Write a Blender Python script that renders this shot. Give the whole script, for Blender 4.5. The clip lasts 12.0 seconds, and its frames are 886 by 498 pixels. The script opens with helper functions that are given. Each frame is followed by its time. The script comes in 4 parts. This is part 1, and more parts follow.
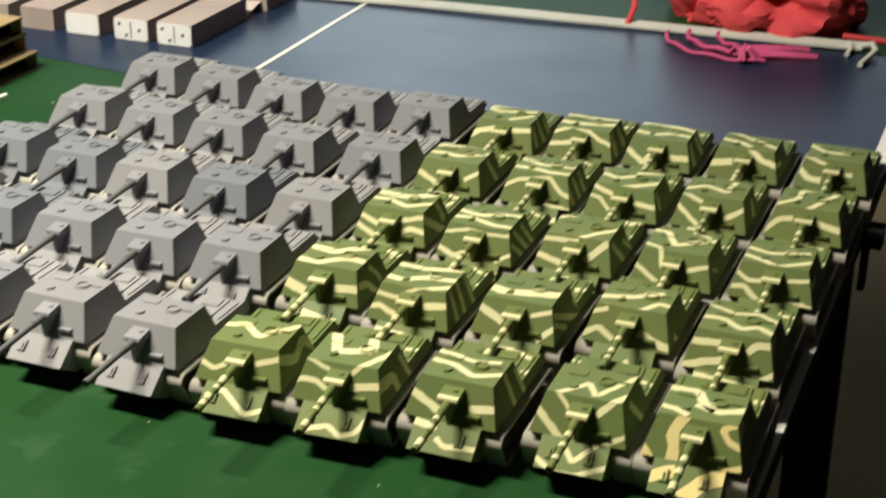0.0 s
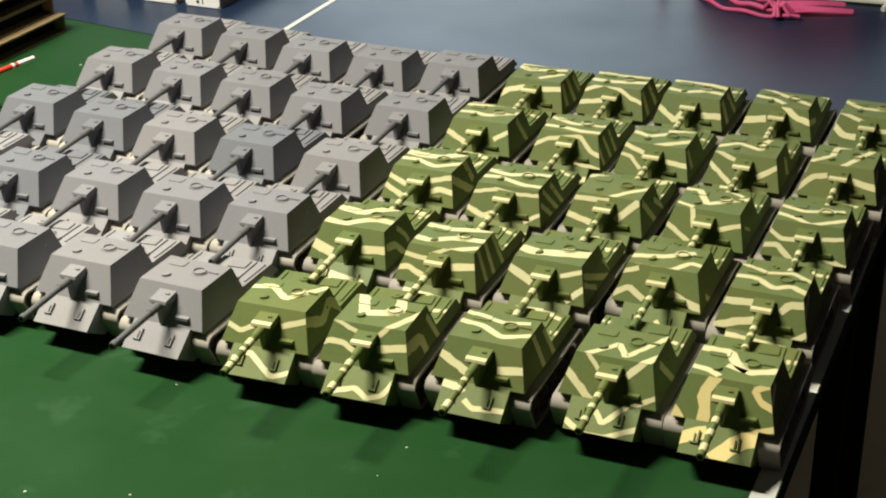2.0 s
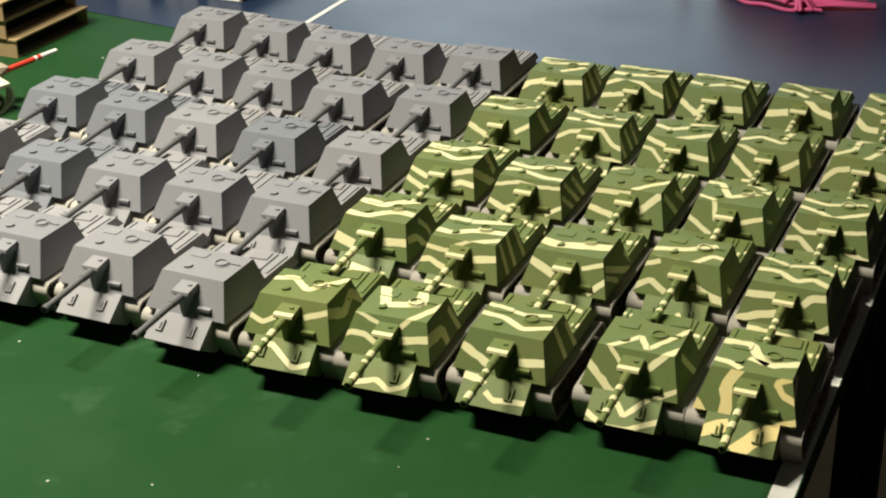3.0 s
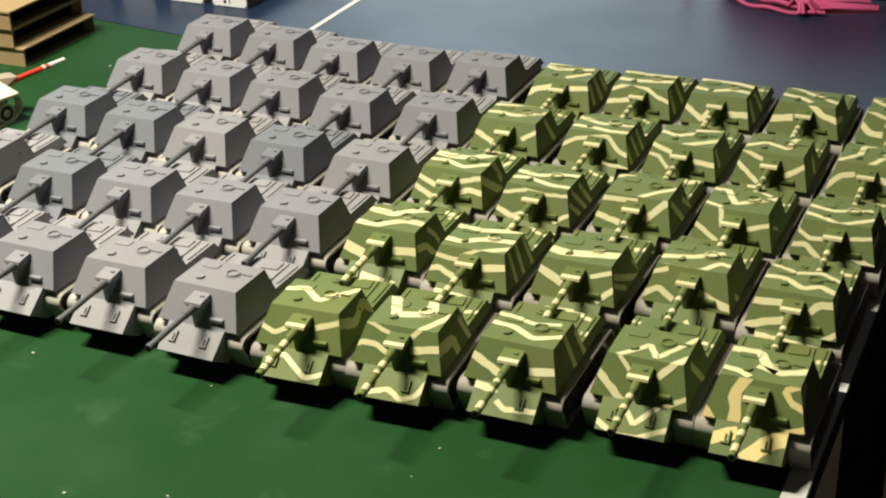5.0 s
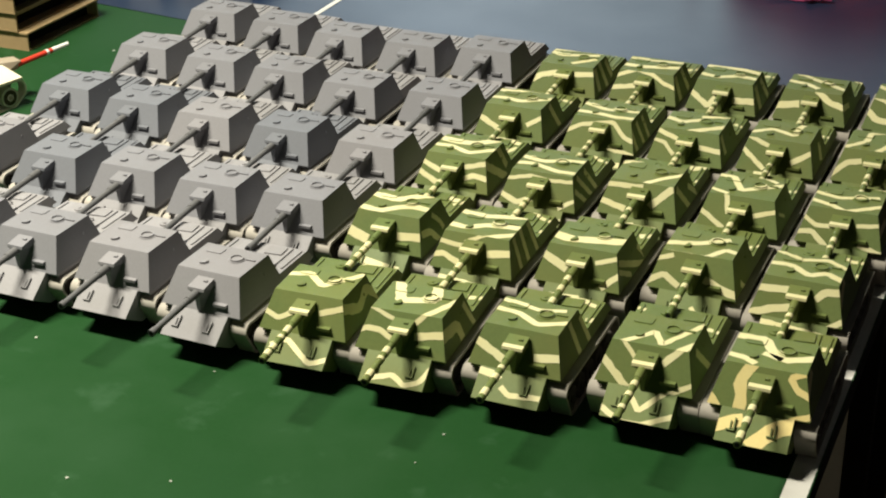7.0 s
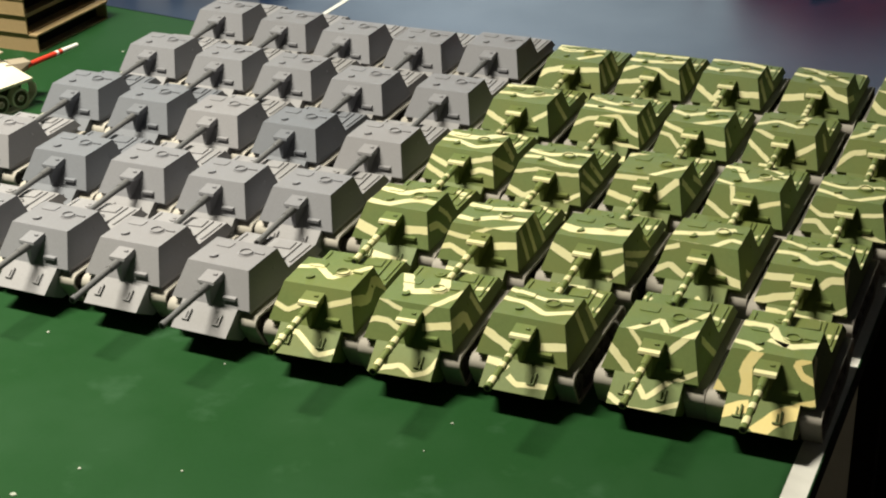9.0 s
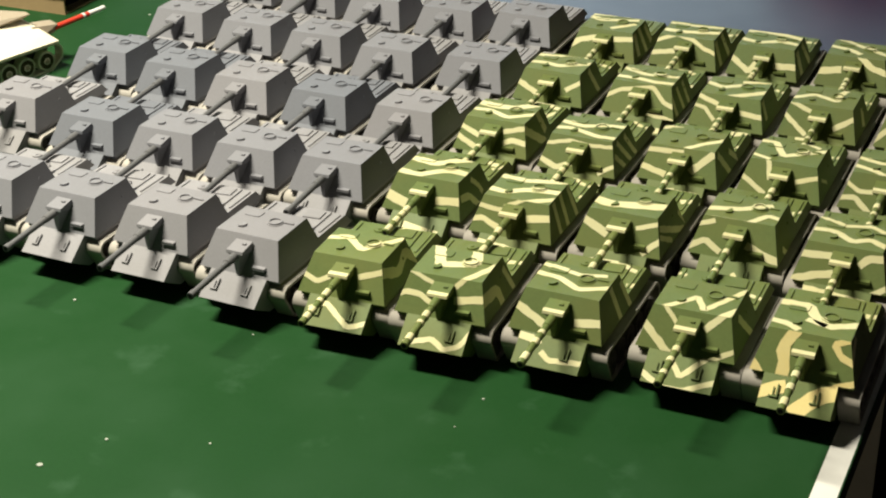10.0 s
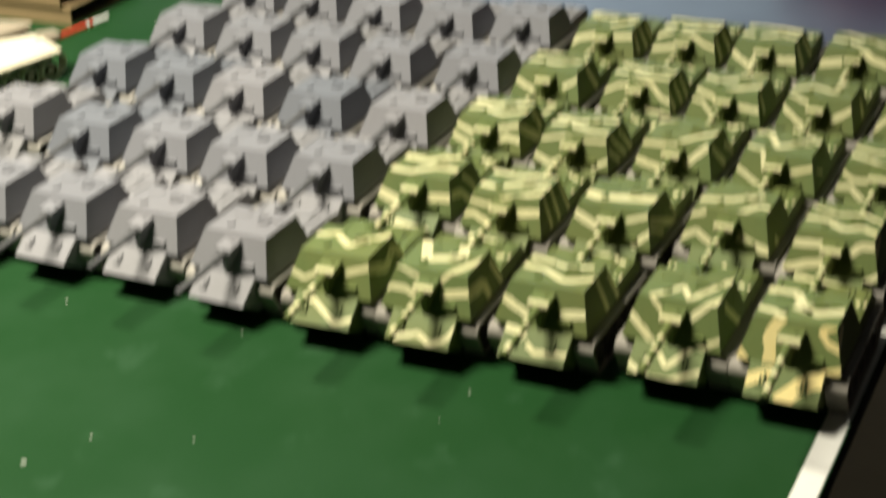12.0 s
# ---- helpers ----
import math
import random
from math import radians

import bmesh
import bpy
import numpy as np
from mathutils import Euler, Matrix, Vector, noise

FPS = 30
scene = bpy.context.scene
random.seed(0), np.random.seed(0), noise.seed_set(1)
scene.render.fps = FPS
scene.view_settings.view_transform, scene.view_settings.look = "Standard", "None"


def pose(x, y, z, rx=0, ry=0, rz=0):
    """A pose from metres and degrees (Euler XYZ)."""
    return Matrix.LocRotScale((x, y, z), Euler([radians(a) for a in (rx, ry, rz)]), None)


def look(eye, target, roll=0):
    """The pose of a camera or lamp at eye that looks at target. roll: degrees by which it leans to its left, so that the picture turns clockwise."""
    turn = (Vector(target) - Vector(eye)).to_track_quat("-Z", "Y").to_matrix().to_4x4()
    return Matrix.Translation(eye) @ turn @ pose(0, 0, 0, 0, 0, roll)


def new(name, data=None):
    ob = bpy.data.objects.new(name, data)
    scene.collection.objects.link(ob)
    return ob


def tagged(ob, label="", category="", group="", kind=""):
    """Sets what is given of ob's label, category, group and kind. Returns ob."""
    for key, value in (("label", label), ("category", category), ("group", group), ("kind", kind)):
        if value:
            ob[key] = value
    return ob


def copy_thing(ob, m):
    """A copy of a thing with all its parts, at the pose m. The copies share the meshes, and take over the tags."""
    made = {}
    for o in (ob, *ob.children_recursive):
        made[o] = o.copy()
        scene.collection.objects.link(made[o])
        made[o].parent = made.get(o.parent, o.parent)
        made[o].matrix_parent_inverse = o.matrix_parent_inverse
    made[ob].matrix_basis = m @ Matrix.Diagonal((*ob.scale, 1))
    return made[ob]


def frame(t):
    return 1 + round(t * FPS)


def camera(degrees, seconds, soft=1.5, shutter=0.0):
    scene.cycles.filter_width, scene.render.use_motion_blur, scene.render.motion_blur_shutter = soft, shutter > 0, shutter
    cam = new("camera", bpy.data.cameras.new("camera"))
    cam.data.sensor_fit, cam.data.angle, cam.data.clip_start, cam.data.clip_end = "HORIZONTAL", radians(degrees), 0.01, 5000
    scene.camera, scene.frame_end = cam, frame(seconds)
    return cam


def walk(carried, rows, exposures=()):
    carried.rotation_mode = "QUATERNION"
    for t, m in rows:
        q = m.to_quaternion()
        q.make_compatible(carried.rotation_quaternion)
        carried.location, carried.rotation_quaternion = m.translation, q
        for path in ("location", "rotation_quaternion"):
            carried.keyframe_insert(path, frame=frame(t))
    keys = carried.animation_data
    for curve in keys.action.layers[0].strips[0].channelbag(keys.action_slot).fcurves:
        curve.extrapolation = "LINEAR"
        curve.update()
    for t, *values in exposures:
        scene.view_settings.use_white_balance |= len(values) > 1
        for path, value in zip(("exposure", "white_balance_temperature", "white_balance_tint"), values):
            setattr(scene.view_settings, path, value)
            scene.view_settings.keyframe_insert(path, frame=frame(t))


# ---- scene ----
# All plan numbers are in "units" of 0.0843 m, the spacing of the models across a row.
U = 0.0843
cam = camera(31.28, 12.0, soft=2.1, shutter=0.5)
walk(cam, [
    (0, pose(0.1503, -0.9130, 0.5980, 65.795, -0.429, 21.655)),
    (0.1, pose(0.1517, -0.9114, 0.5972, 65.427, -0.164, 22.031)),
    (0.2, pose(0.1530, -0.9097, 0.5964, 65.379, -0.104, 22.175)),
    (0.3, pose(0.1544, -0.9081, 0.5955, 65.257, -0.156, 22.304)),
    (0.5, pose(0.1571, -0.9048, 0.5939, 65.216, 0.061, 22.330)),
    (0.7, pose(0.1555, -0.9026, 0.5944, 65.077, 0.311, 22.133)),
    (0.8, pose(0.1547, -0.9014, 0.5946, 64.925, 0.289, 22.260)),
    (1, pose(0.1531, -0.8992, 0.5951, 64.574, 0.495, 22.363)),
    (1.2, pose(0.1512, -0.8997, 0.5954, 64.223, 0.301, 22.416)),
    (1.3, pose(0.1503, -0.8999, 0.5956, 64.418, 0.349, 22.472)),
    (1.5, pose(0.1484, -0.9004, 0.5959, 64.439, 0.371, 22.868)),
    (1.7, pose(0.1496, -0.9004, 0.5941, 64.439, 0.402, 22.869)),
    (1.8, pose(0.1503, -0.9003, 0.5932, 64.429, 0.438, 22.734)),
    (2, pose(0.1515, -0.9003, 0.5914, 64.419, 0.442, 22.675)),
    (2.2, pose(0.1511, -0.9013, 0.5924, 64.515, 0.348, 22.817)),
    (2.3, pose(0.1508, -0.9018, 0.5930, 64.441, 0.405, 23.106)),
    (2.5, pose(0.1504, -0.9028, 0.5940, 64.297, 0.519, 23.140)),
    (2.7, pose(0.1503, -0.9027, 0.5921, 64.360, 0.540, 23.002)),
    (2.8, pose(0.1503, -0.9026, 0.5912, 64.615, 0.652, 22.944)),
    (2.9, pose(0.1502, -0.9026, 0.5902, 64.656, 0.743, 23.193)),
    (3, pose(0.1502, -0.9025, 0.5893, 64.262, 0.576, 23.367)),
    (3.1, pose(0.1502, -0.9025, 0.5893, 64.780, 0.704, 23.266)),
    (3.2, pose(0.1502, -0.9025, 0.5893, 64.761, 0.602, 23.235)),
    (4.8, pose(0.1465, -0.9092, 0.6033, 63.991, 0.992, 23.023)),
    (5, pose(0.1465, -0.9092, 0.6033, 64.105, 0.971, 23.230)),
    (5.2, pose(0.1472, -0.9134, 0.6006, 64.463, 0.893, 23.397)),
    (5.3, pose(0.1476, -0.9155, 0.5993, 64.543, 0.779, 23.457)),
    (5.5, pose(0.1483, -0.9197, 0.5966, 64.774, 0.718, 23.609)),
    (5.7, pose(0.1493, -0.9154, 0.5985, 64.338, 0.852, 23.765)),
    (5.8, pose(0.1499, -0.9132, 0.5995, 64.354, 0.740, 23.843)),
    (6, pose(0.1509, -0.9089, 0.6014, 64.565, 0.892, 23.571)),
    (6.2, pose(0.1478, -0.9073, 0.6011, 64.076, 0.943, 23.713)),
    (6.3, pose(0.1462, -0.9065, 0.6009, 64.028, 0.979, 23.702)),
    (6.5, pose(0.1431, -0.9049, 0.6006, 63.929, 0.707, 23.764)),
    (6.7, pose(0.1431, -0.9049, 0.6006, 63.622, 0.776, 23.496)),
    (8.3, pose(0.1548, -0.9159, 0.5933, 63.987, 1.382, 23.584)),
    (8.5, pose(0.1548, -0.9159, 0.5933, 64.078, 1.528, 23.427)),
    (8.7, pose(0.1536, -0.9166, 0.5937, 64.176, 1.365, 23.506)),
    (8.8, pose(0.1529, -0.9169, 0.5939, 63.841, 1.408, 23.539)),
    (9, pose(0.1517, -0.9176, 0.5943, 63.890, 1.430, 23.568)),
    (9.2, pose(0.1500, -0.9173, 0.5917, 63.831, 1.433, 23.594)),
    (9.3, pose(0.1492, -0.9171, 0.5904, 63.833, 1.628, 23.575)),
    (9.5, pose(0.1475, -0.9168, 0.5878, 63.848, 1.240, 23.717)),
    (9.6, pose(0.1450, -0.9145, 0.5888, 63.649, 1.237, 23.591)),
    (9.7, pose(0.1425, -0.9122, 0.5898, 63.433, 1.141, 23.522)),
    (9.8, pose(0.1400, -0.9100, 0.5908, 63.429, 1.149, 23.672)),
    (9.9, pose(0.1375, -0.9077, 0.5918, 62.998, 1.313, 24.069)),
    (10, pose(0.1350, -0.9054, 0.5928, 62.593, 1.047, 24.496)),
    (10.1, pose(0.1395, -0.9028, 0.5920, 63.032, 1.446, 24.762)),
    (10.2, pose(0.1441, -0.9003, 0.5912, 63.045, 1.363, 25.241)),
    (10.3, pose(0.1486, -0.8977, 0.5903, 63.270, 1.692, 25.569)),
    (10.5, pose(0.1577, -0.8926, 0.5887, 62.958, 1.796, 25.412)),
    (10.7, pose(0.1611, -0.8944, 0.5903, 62.618, 1.612, 25.646)),
    (10.8, pose(0.1628, -0.8954, 0.5912, 62.676, 1.658, 26.032)),
    (10.9, pose(0.1645, -0.8963, 0.5920, 62.491, 1.216, 26.678)),
    (11, pose(0.1662, -0.8972, 0.5928, 62.665, 1.191, 26.767)),
    (11.1, pose(0.1683, -0.8962, 0.5907, 62.896, 1.062, 26.532)),
    (11.2, pose(0.1704, -0.8952, 0.5885, 63.162, 0.916, 26.393)),
    (11.3, pose(0.1725, -0.8941, 0.5864, 63.299, 1.208, 26.430)),
    (11.4, pose(0.1746, -0.8931, 0.5842, 63.331, 1.098, 26.487)),
    (11.5, pose(0.1767, -0.8921, 0.5821, 62.927, 1.434, 26.126)),
    (11.7, pose(0.1755, -0.8918, 0.5786, 62.982, 1.687, 26.033)),
    (11.8, pose(0.1750, -0.8917, 0.5768, 63.095, 1.701, 25.938)),
    (11.9, pose(0.1744, -0.8915, 0.5751, 63.493, 2.114, 25.444)),
    (11.967, pose(0.1738, -0.8914, 0.5733, 62.871, 2.576, 25.519)),
    (12, pose(0.1738, -0.8914, 0.5733, 63.321, 2.576, 25.519)),
], exposures=[(0.0, -0.06), (12.0, -0.06)])

# ---- light of a dim room: one ceiling fitting and an added wall wash, no daylight ----
world = bpy.data.worlds.new("world")
scene.world = world
world.use_nodes = True
world.node_tree.nodes["Background"].inputs[0].default_value = (0.02, 0.02, 0.024, 1)
world.node_tree.nodes["Background"].inputs[1].default_value = 0.02


def area_lamp(name, x, y, z, size, watts, colour, aim, spread=180):
    data = bpy.data.lights.new(name, "AREA")
    data.shape, data.size, data.size_y = "RECTANGLE", size[0], size[1]
    data.energy, data.color, data.spread = watts, colour, radians(spread)
    ob = new(name, data)
    ob.matrix_world = look((x, y, z), aim)
    return ob


area_lamp("main_lamp", -1.21, -0.19, 1.74, (0.76, 0.16), 107, (0.99, 0.93, 0.755), (-1.25, -0.62, 0), 165)
# unseen lamp, added to wash the rear wall that the blue table mirrors
area_lamp("added_wall_wash", -1.72, 2.66, 1.74, (1.3, 0.4), 91, (0.82, 0.95, 1.0), (-1.60, 3.7, 0.8), 134)


# ---- materials ----
def material(name, base, rough=0.6, metal=0.0, grain=60.0, amount=0.12, patch=9.0, patch_amount=0.12, bump=0.15, spec=0.35, tint=None,
             per_object=0.0, bump_scale=None, coat=0.0, smudge=None):
    """Paint or board with variation at two scales and a fine relief, in metres."""
    m = bpy.data.materials.new(name)
    m.use_nodes = True
    t = m.node_tree
    n, l = t.nodes, t.links
    b = n["Principled BSDF"]
    b.inputs["Roughness"].default_value, b.inputs["Metallic"].default_value = rough, metal
    b.inputs["Specular IOR Level"].default_value = spec
    b.inputs["Coat Weight"].default_value = coat
    co = n.new("ShaderNodeTexCoord")
    geo = n.new("ShaderNodeNewGeometry")

    def tex(scale, detail=4.0, rough_=0.6):
        x = n.new("ShaderNodeTexNoise")
        x.inputs["Scale"].default_value, x.inputs["Detail"].default_value, x.inputs["Roughness"].default_value = scale, detail, rough_
        l.new(geo.outputs["Position"], x.inputs["Vector"])
        return x
    fine, broad = tex(grain * 10), tex(patch)
    dark = tuple(c * (1 - amount) for c in base) + (1,)
    light = tuple(min(1, c * (1 + amount)) for c in base) + (1,)
    r1 = n.new("ShaderNodeMix")
    r1.data_type = "RGBA"
    r1.inputs[6].default_value, r1.inputs[7].default_value = dark, light
    l.new(fine.outputs["Fac"], r1.inputs[0])
    second = tint or tuple(c * (1 - patch_amount * 2) for c in base)
    mp = n.new("ShaderNodeMapRange")
    mp.inputs["From Min"].default_value, mp.inputs["From Max"].default_value = 0.42, 0.68
    mp.inputs["To Max"].default_value = min(1, patch_amount * 4) if tint else 0.6
    l.new(broad.outputs["Fac"], mp.inputs["Value"])
    r2 = n.new("ShaderNodeMix")
    r2.data_type = "RGBA"
    r2.inputs[7].default_value = tuple(second) + (1,)
    l.new(mp.outputs["Result"], r2.inputs[0])
    l.new(r1.outputs[2], r2.inputs[6])
    out = r2.outputs[2]
    if per_object:
        info = n.new("ShaderNodeObjectInfo")
        hv = n.new("ShaderNodeHueSaturation")
        mr = n.new("ShaderNodeMapRange")
        mr.inputs["To Min"].default_value, mr.inputs["To Max"].default_value = 1 - per_object, 1 + per_object
        l.new(info.outputs["Random"], mr.inputs["Value"])
        l.new(mr.outputs["Result"], hv.inputs["Value"])
        l.new(out, hv.inputs["Color"])
        out = hv.outputs["Color"]
    if smudge:  # sparse pale rubbed marks
        rub = tex(24.0, 5.0, 0.55)
        mq = n.new("ShaderNodeMapRange")
        mq.inputs["From Min"].default_value, mq.inputs["From Max"].default_value, mq.inputs["To Max"].default_value = 0.60, 0.76, 0.55
        l.new(rub.outputs["Fac"], mq.inputs["Value"])
        r3 = n.new("ShaderNodeMix")
        r3.data_type = "RGBA"
        r3.inputs[7].default_value = tuple(smudge) + (1,)
        l.new(mq.outputs["Result"], r3.inputs[0])
        l.new(out, r3.inputs[6])
        out = r3.outputs[2]
    l.new(out, b.inputs["Base Color"])
    rr = n.new("ShaderNodeMapRange")
    rr.inputs["To Min"].default_value, rr.inputs["To Max"].default_value = max(0.05, rough - 0.1), min(1, rough + 0.12)
    l.new(broad.outputs["Fac"], rr.inputs["Value"])
    l.new(rr.outputs["Result"], b.inputs["Roughness"])
    if bump:
        bp = n.new("ShaderNodeBump")
        bp.inputs["Strength"].default_value, bp.inputs["Distance"].default_value = bump, 0.0006
        bt = tex(bump_scale or grain * 6, 3.0)
        l.new(bt.outputs["Fac"], bp.inputs["Height"])
        l.new(bp.outputs["Normal"], b.inputs["Normal"])
    return m


GREY = [material("grey_primer", (0.196, 0.198, 0.219), 0.75, per_object=0.05, tint=(0.182, 0.182, 0.200)),
        material("blue_grey_primer", (0.150, 0.159, 0.183), 0.75, per_object=0.05, tint=(0.142, 0.150, 0.172)),
        material("warm_grey_primer", (0.222, 0.219, 0.236), 0.75, per_object=0.05, tint=(0.202, 0.198, 0.212))]
GREY_DECK = material("pale_grey_primer", (0.258, 0.254, 0.270), 0.8, per_object=0.05, tint=(0.205, 0.198, 0.192))
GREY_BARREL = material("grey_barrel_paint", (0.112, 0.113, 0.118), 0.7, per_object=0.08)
CAMO = material("camouflage_green", (0.105, 0.144, 0.040), 0.62, grain=40, amount=0.16, patch=16, tint=(0.130, 0.148, 0.038), patch_amount=0.2, per_object=0.06, bump=0.2)
CREAM = material("cream_paint", (0.64, 0.61, 0.35), 0.65, grain=50, amount=0.06, patch=22, tint=(0.56, 0.50, 0.24), bump=0.2, per_object=0.06)
YELLOW_CREAM = material("yellow_cream_paint", (0.68, 0.56, 0.23), 0.65, grain=50, amount=0.07, patch=22, tint=(0.66, 0.60, 0.34), bump=0.2)
TRACK_PALE = material("pale_track_card", (0.40, 0.375, 0.335), 0.85, grain=30, amount=0.12)
TRACK_DARK = material("mauve_grey_track", (0.33, 0.305, 0.27), 0.85, grain=30, amount=0.15)
WHEEL = material("dark_wheel", (0.05, 0.042, 0.036), 0.7)
BORE_SHADE = material("bore_shade_black", (0.006, 0.006, 0.006), 0.9, bump=0)
GREEN_TOP = material("green_table_paint", (0.0107, 0.0475, 0.0127), 0.55, grain=25, amount=0.1, patch=7.0, tint=(0.0165, 0.0560, 0.0195), patch_amount=0.24, bump=0.04, spec=0.08, smudge=(0.036, 0.088, 0.044))
BLUE_TOP = material("blue_table_paint", (0.0130, 0.0245, 0.056), 0.33, grain=25, amount=0.06, patch=4.0, tint=(0.0150, 0.0265, 0.058), bump=0.02, spec=0.13)
WHITE_LINE = material("white_line_paint", (0.80, 0.79, 0.75), 0.5, amount=0.05)
TABLE_SIDE = material("dark_table_edge", (0.012, 0.011, 0.010), 0.9, spec=0.05)
CARDBOARD = material("brown_cardboard", (0.33, 0.235, 0.12), 0.85, grain=20, amount=0.12, tint=(0.29, 0.20, 0.10))
GREY_BOX = material("taupe_box_card", (0.40, 0.325, 0.30), 0.85)
WHITE_CARD = material("white_card", (0.88, 0.88, 0.88), 0.6, amount=0.03)
DOT = material("dark_print", (0.03, 0.03, 0.05), 0.6, bump=0)
RED_CLOTH = material("red_cloth", (0.74, 0.075, 0.09), 0.75, grain=40, amount=0.12, bump=0.3)
PINK_CORD = material("pink_cord", (0.62, 0.09, 0.24), 0.6)
TAPE = material("off_white_webbing", (0.66, 0.66, 0.61), 0.85, grain=60, amount=0.25, bump=0.5)
IVORY = material("ivory_paint", (0.80, 0.74, 0.58), 0.6, amount=0.05, tint=(0.72, 0.62, 0.44))
PINK_PAPER = material("pinkish_paper", (0.62, 0.52, 0.50), 0.8, amount=0.05)
TAN = material("tan_paint", (0.34, 0.285, 0.21), 0.7)
YELLOW = material("yellow_green_paint", (0.55, 0.56, 0.05), 0.5)
RED_PAINT = material("red_paint", (0.62, 0.05, 0.025), 0.5)
WHITE_PAINT = material("white_paint", (0.8, 0.8, 0.76), 0.5)
FLOOR = material("brown_floor", (0.14, 0.098, 0.055), 0.8, grain=4, patch=2.0, spec=0.03)
# near-black on the unseen walls and ceiling, to keep bounce light out of shadows
NO_BOUNCE_WALL = material("no_bounce_wall", (0.022, 0.021, 0.020), 0.9, grain=6, patch=1.0)
# unseen reflector, kept pale to give the blue table its sheen
SHEEN_REFLECTOR = material("pale_sheen_reflector", (0.66, 0.67, 0.67), 0.9, grain=6, patch=1.0)
NO_BOUNCE_CEILING = material("no_bounce_ceiling", (0.03, 0.029, 0.027), 0.9, grain=6, patch=1.0)
WHEEL_AND_SHADE_BROWN = material("brown_wheel_and_hull_shade", (0.075, 0.060, 0.038), 0.8, spec=0.1)
CHIP = material("chalky_chip", (0.34, 0.37, 0.31), 0.9, bump=0)


# ---- small building helpers ----
def finish(bm, name, mat, bevel=0.0, smooth=False):
    """A mesh from a bmesh in units, scaled to metres."""
    if bevel:
        bmesh.ops.bevel(bm, geom=[e for e in bm.edges if len(e.link_faces) == 2 and e.calc_face_angle(0) > 0.5], offset=bevel, segments=2,
                        affect="EDGES", profile=0.6)
    bmesh.ops.recalc_face_normals(bm, faces=bm.faces)
    for e in bm.edges:
        e.smooth = len(e.link_faces) == 2 and e.calc_face_angle(0) < 0.55
    for f in bm.faces:
        f.smooth = True
    bmesh.ops.scale(bm, vec=(U, U, U), verts=bm.verts)
    me = bpy.data.meshes.new(name)
    bm.to_mesh(me)
    bm.free()
    for m in (mat if isinstance(mat, (list, tuple)) else [mat]):
        me.materials.append(m)
    if smooth:
        for p in me.polygons:
            p.use_smooth = True
    return me


def part(name, bm, mat, parent, label="", bevel=0.0, smooth=False):
    ob = new(name, finish(bm, name, mat, bevel, smooth))
    ob.parent = parent
    return tagged(ob, label)


def thing(name, x, y, z=0.0, turn=0.0, **tags):
    ob = new(name)
    ob.empty_display_size = 0.02
    ob.matrix_basis = pose(x * U, y * U, z * U, 0, 0, turn)
    return tagged(ob, **tags)


def hexa(bm, low, high):
    """A solid from four low and four high corners, in the same order round."""
    v = [bm.verts.new(p) for p in (*low, *high)]
    for f in ((3, 2, 1, 0), (4, 5, 6, 7), (0, 1, 5, 4), (1, 2, 6, 5), (2, 3, 7, 6), (3, 0, 4, 7)):
        bm.faces.new([v[i] for i in f])
    return bm


def box(bm, x0, x1, y0, y1, z0, z1):
    return hexa(bm, [(x0, y0, z0), (x1, y0, z0), (x1, y1, z0), (x0, y1, z0)], [(x0, y0, z1), (x1, y0, z1), (x1, y1, z1), (x0, y1, z1)])


def prism(bm, outline, z0, z1):
    a = [bm.verts.new((x, y, z0)) for x, y in outline]
    b = [bm.verts.new((x, y, z1)) for x, y in outline]
    bm.faces.new(a[::-1]), bm.faces.new(b)
    for i in range(len(a)):
        j = (i + 1) % len(a)
        bm.faces.new((a[i], a[j], b[j], b[i]))
    return bm


def tube(bm, a, b, r0, r1=None, n=14):
    """A round bar from a to b."""
    a, b = Vector(a), Vector(b)
    r1 = r0 if r1 is None else r1
    q = (b - a).to_track_quat("Z", "Y")
    rings = []
    for c, r in ((a, r0), (b, r1)):
        rings.append([bm.verts.new(c + q @ Vector((r * math.cos(k * 2 * math.pi / n), r * math.sin(k * 2 * math.pi / n), 0))) for k in range(n)])
    for k in range(n):
        j = (k + 1) % n
        bm.faces.new((rings[0][k], rings[0][j], rings[1][j], rings[1][k]))
    bm.faces.new(rings[0][::-1]), bm.faces.new(rings[1])
    return bm


def rope(bm, points, r, n=8):
    pts = [Vector(p) for p in points]
    rings = []
    for i, p in enumerate(pts):
        d = (pts[min(i + 1, len(pts) - 1)] - pts[max(i - 1, 0)]).normalized()
        q = d.to_track_quat("Z", "Y")
        rings.append([bm.verts.new(p + q @ Vector((r * math.cos(k * 2 * math.pi / n), r * math.sin(k * 2 * math.pi / n), 0))) for k in range(n)])
    for a, b in zip(rings, rings[1:]):
        for k in range(n):
            j = (k + 1) % n
            bm.faces.new((a[k], a[j], b[j], b[k]))
    bm.faces.new(rings[0][::-1]), bm.faces.new(rings[-1])
    return bm


# ---- tables, floor, room ----
def slab(name, outline, z0, z1, mat, label, category, top=0.0):
    ob = new(name, finish(prism(bmesh.new(), outline, z0, z1), name, [mat, TABLE_SIDE], 0.006))
    for p in ob.data.polygons:
        p.material_index = 0 if p.normal.z > 0.5 else 1
    return tagged(ob, label, category, kind="structure")


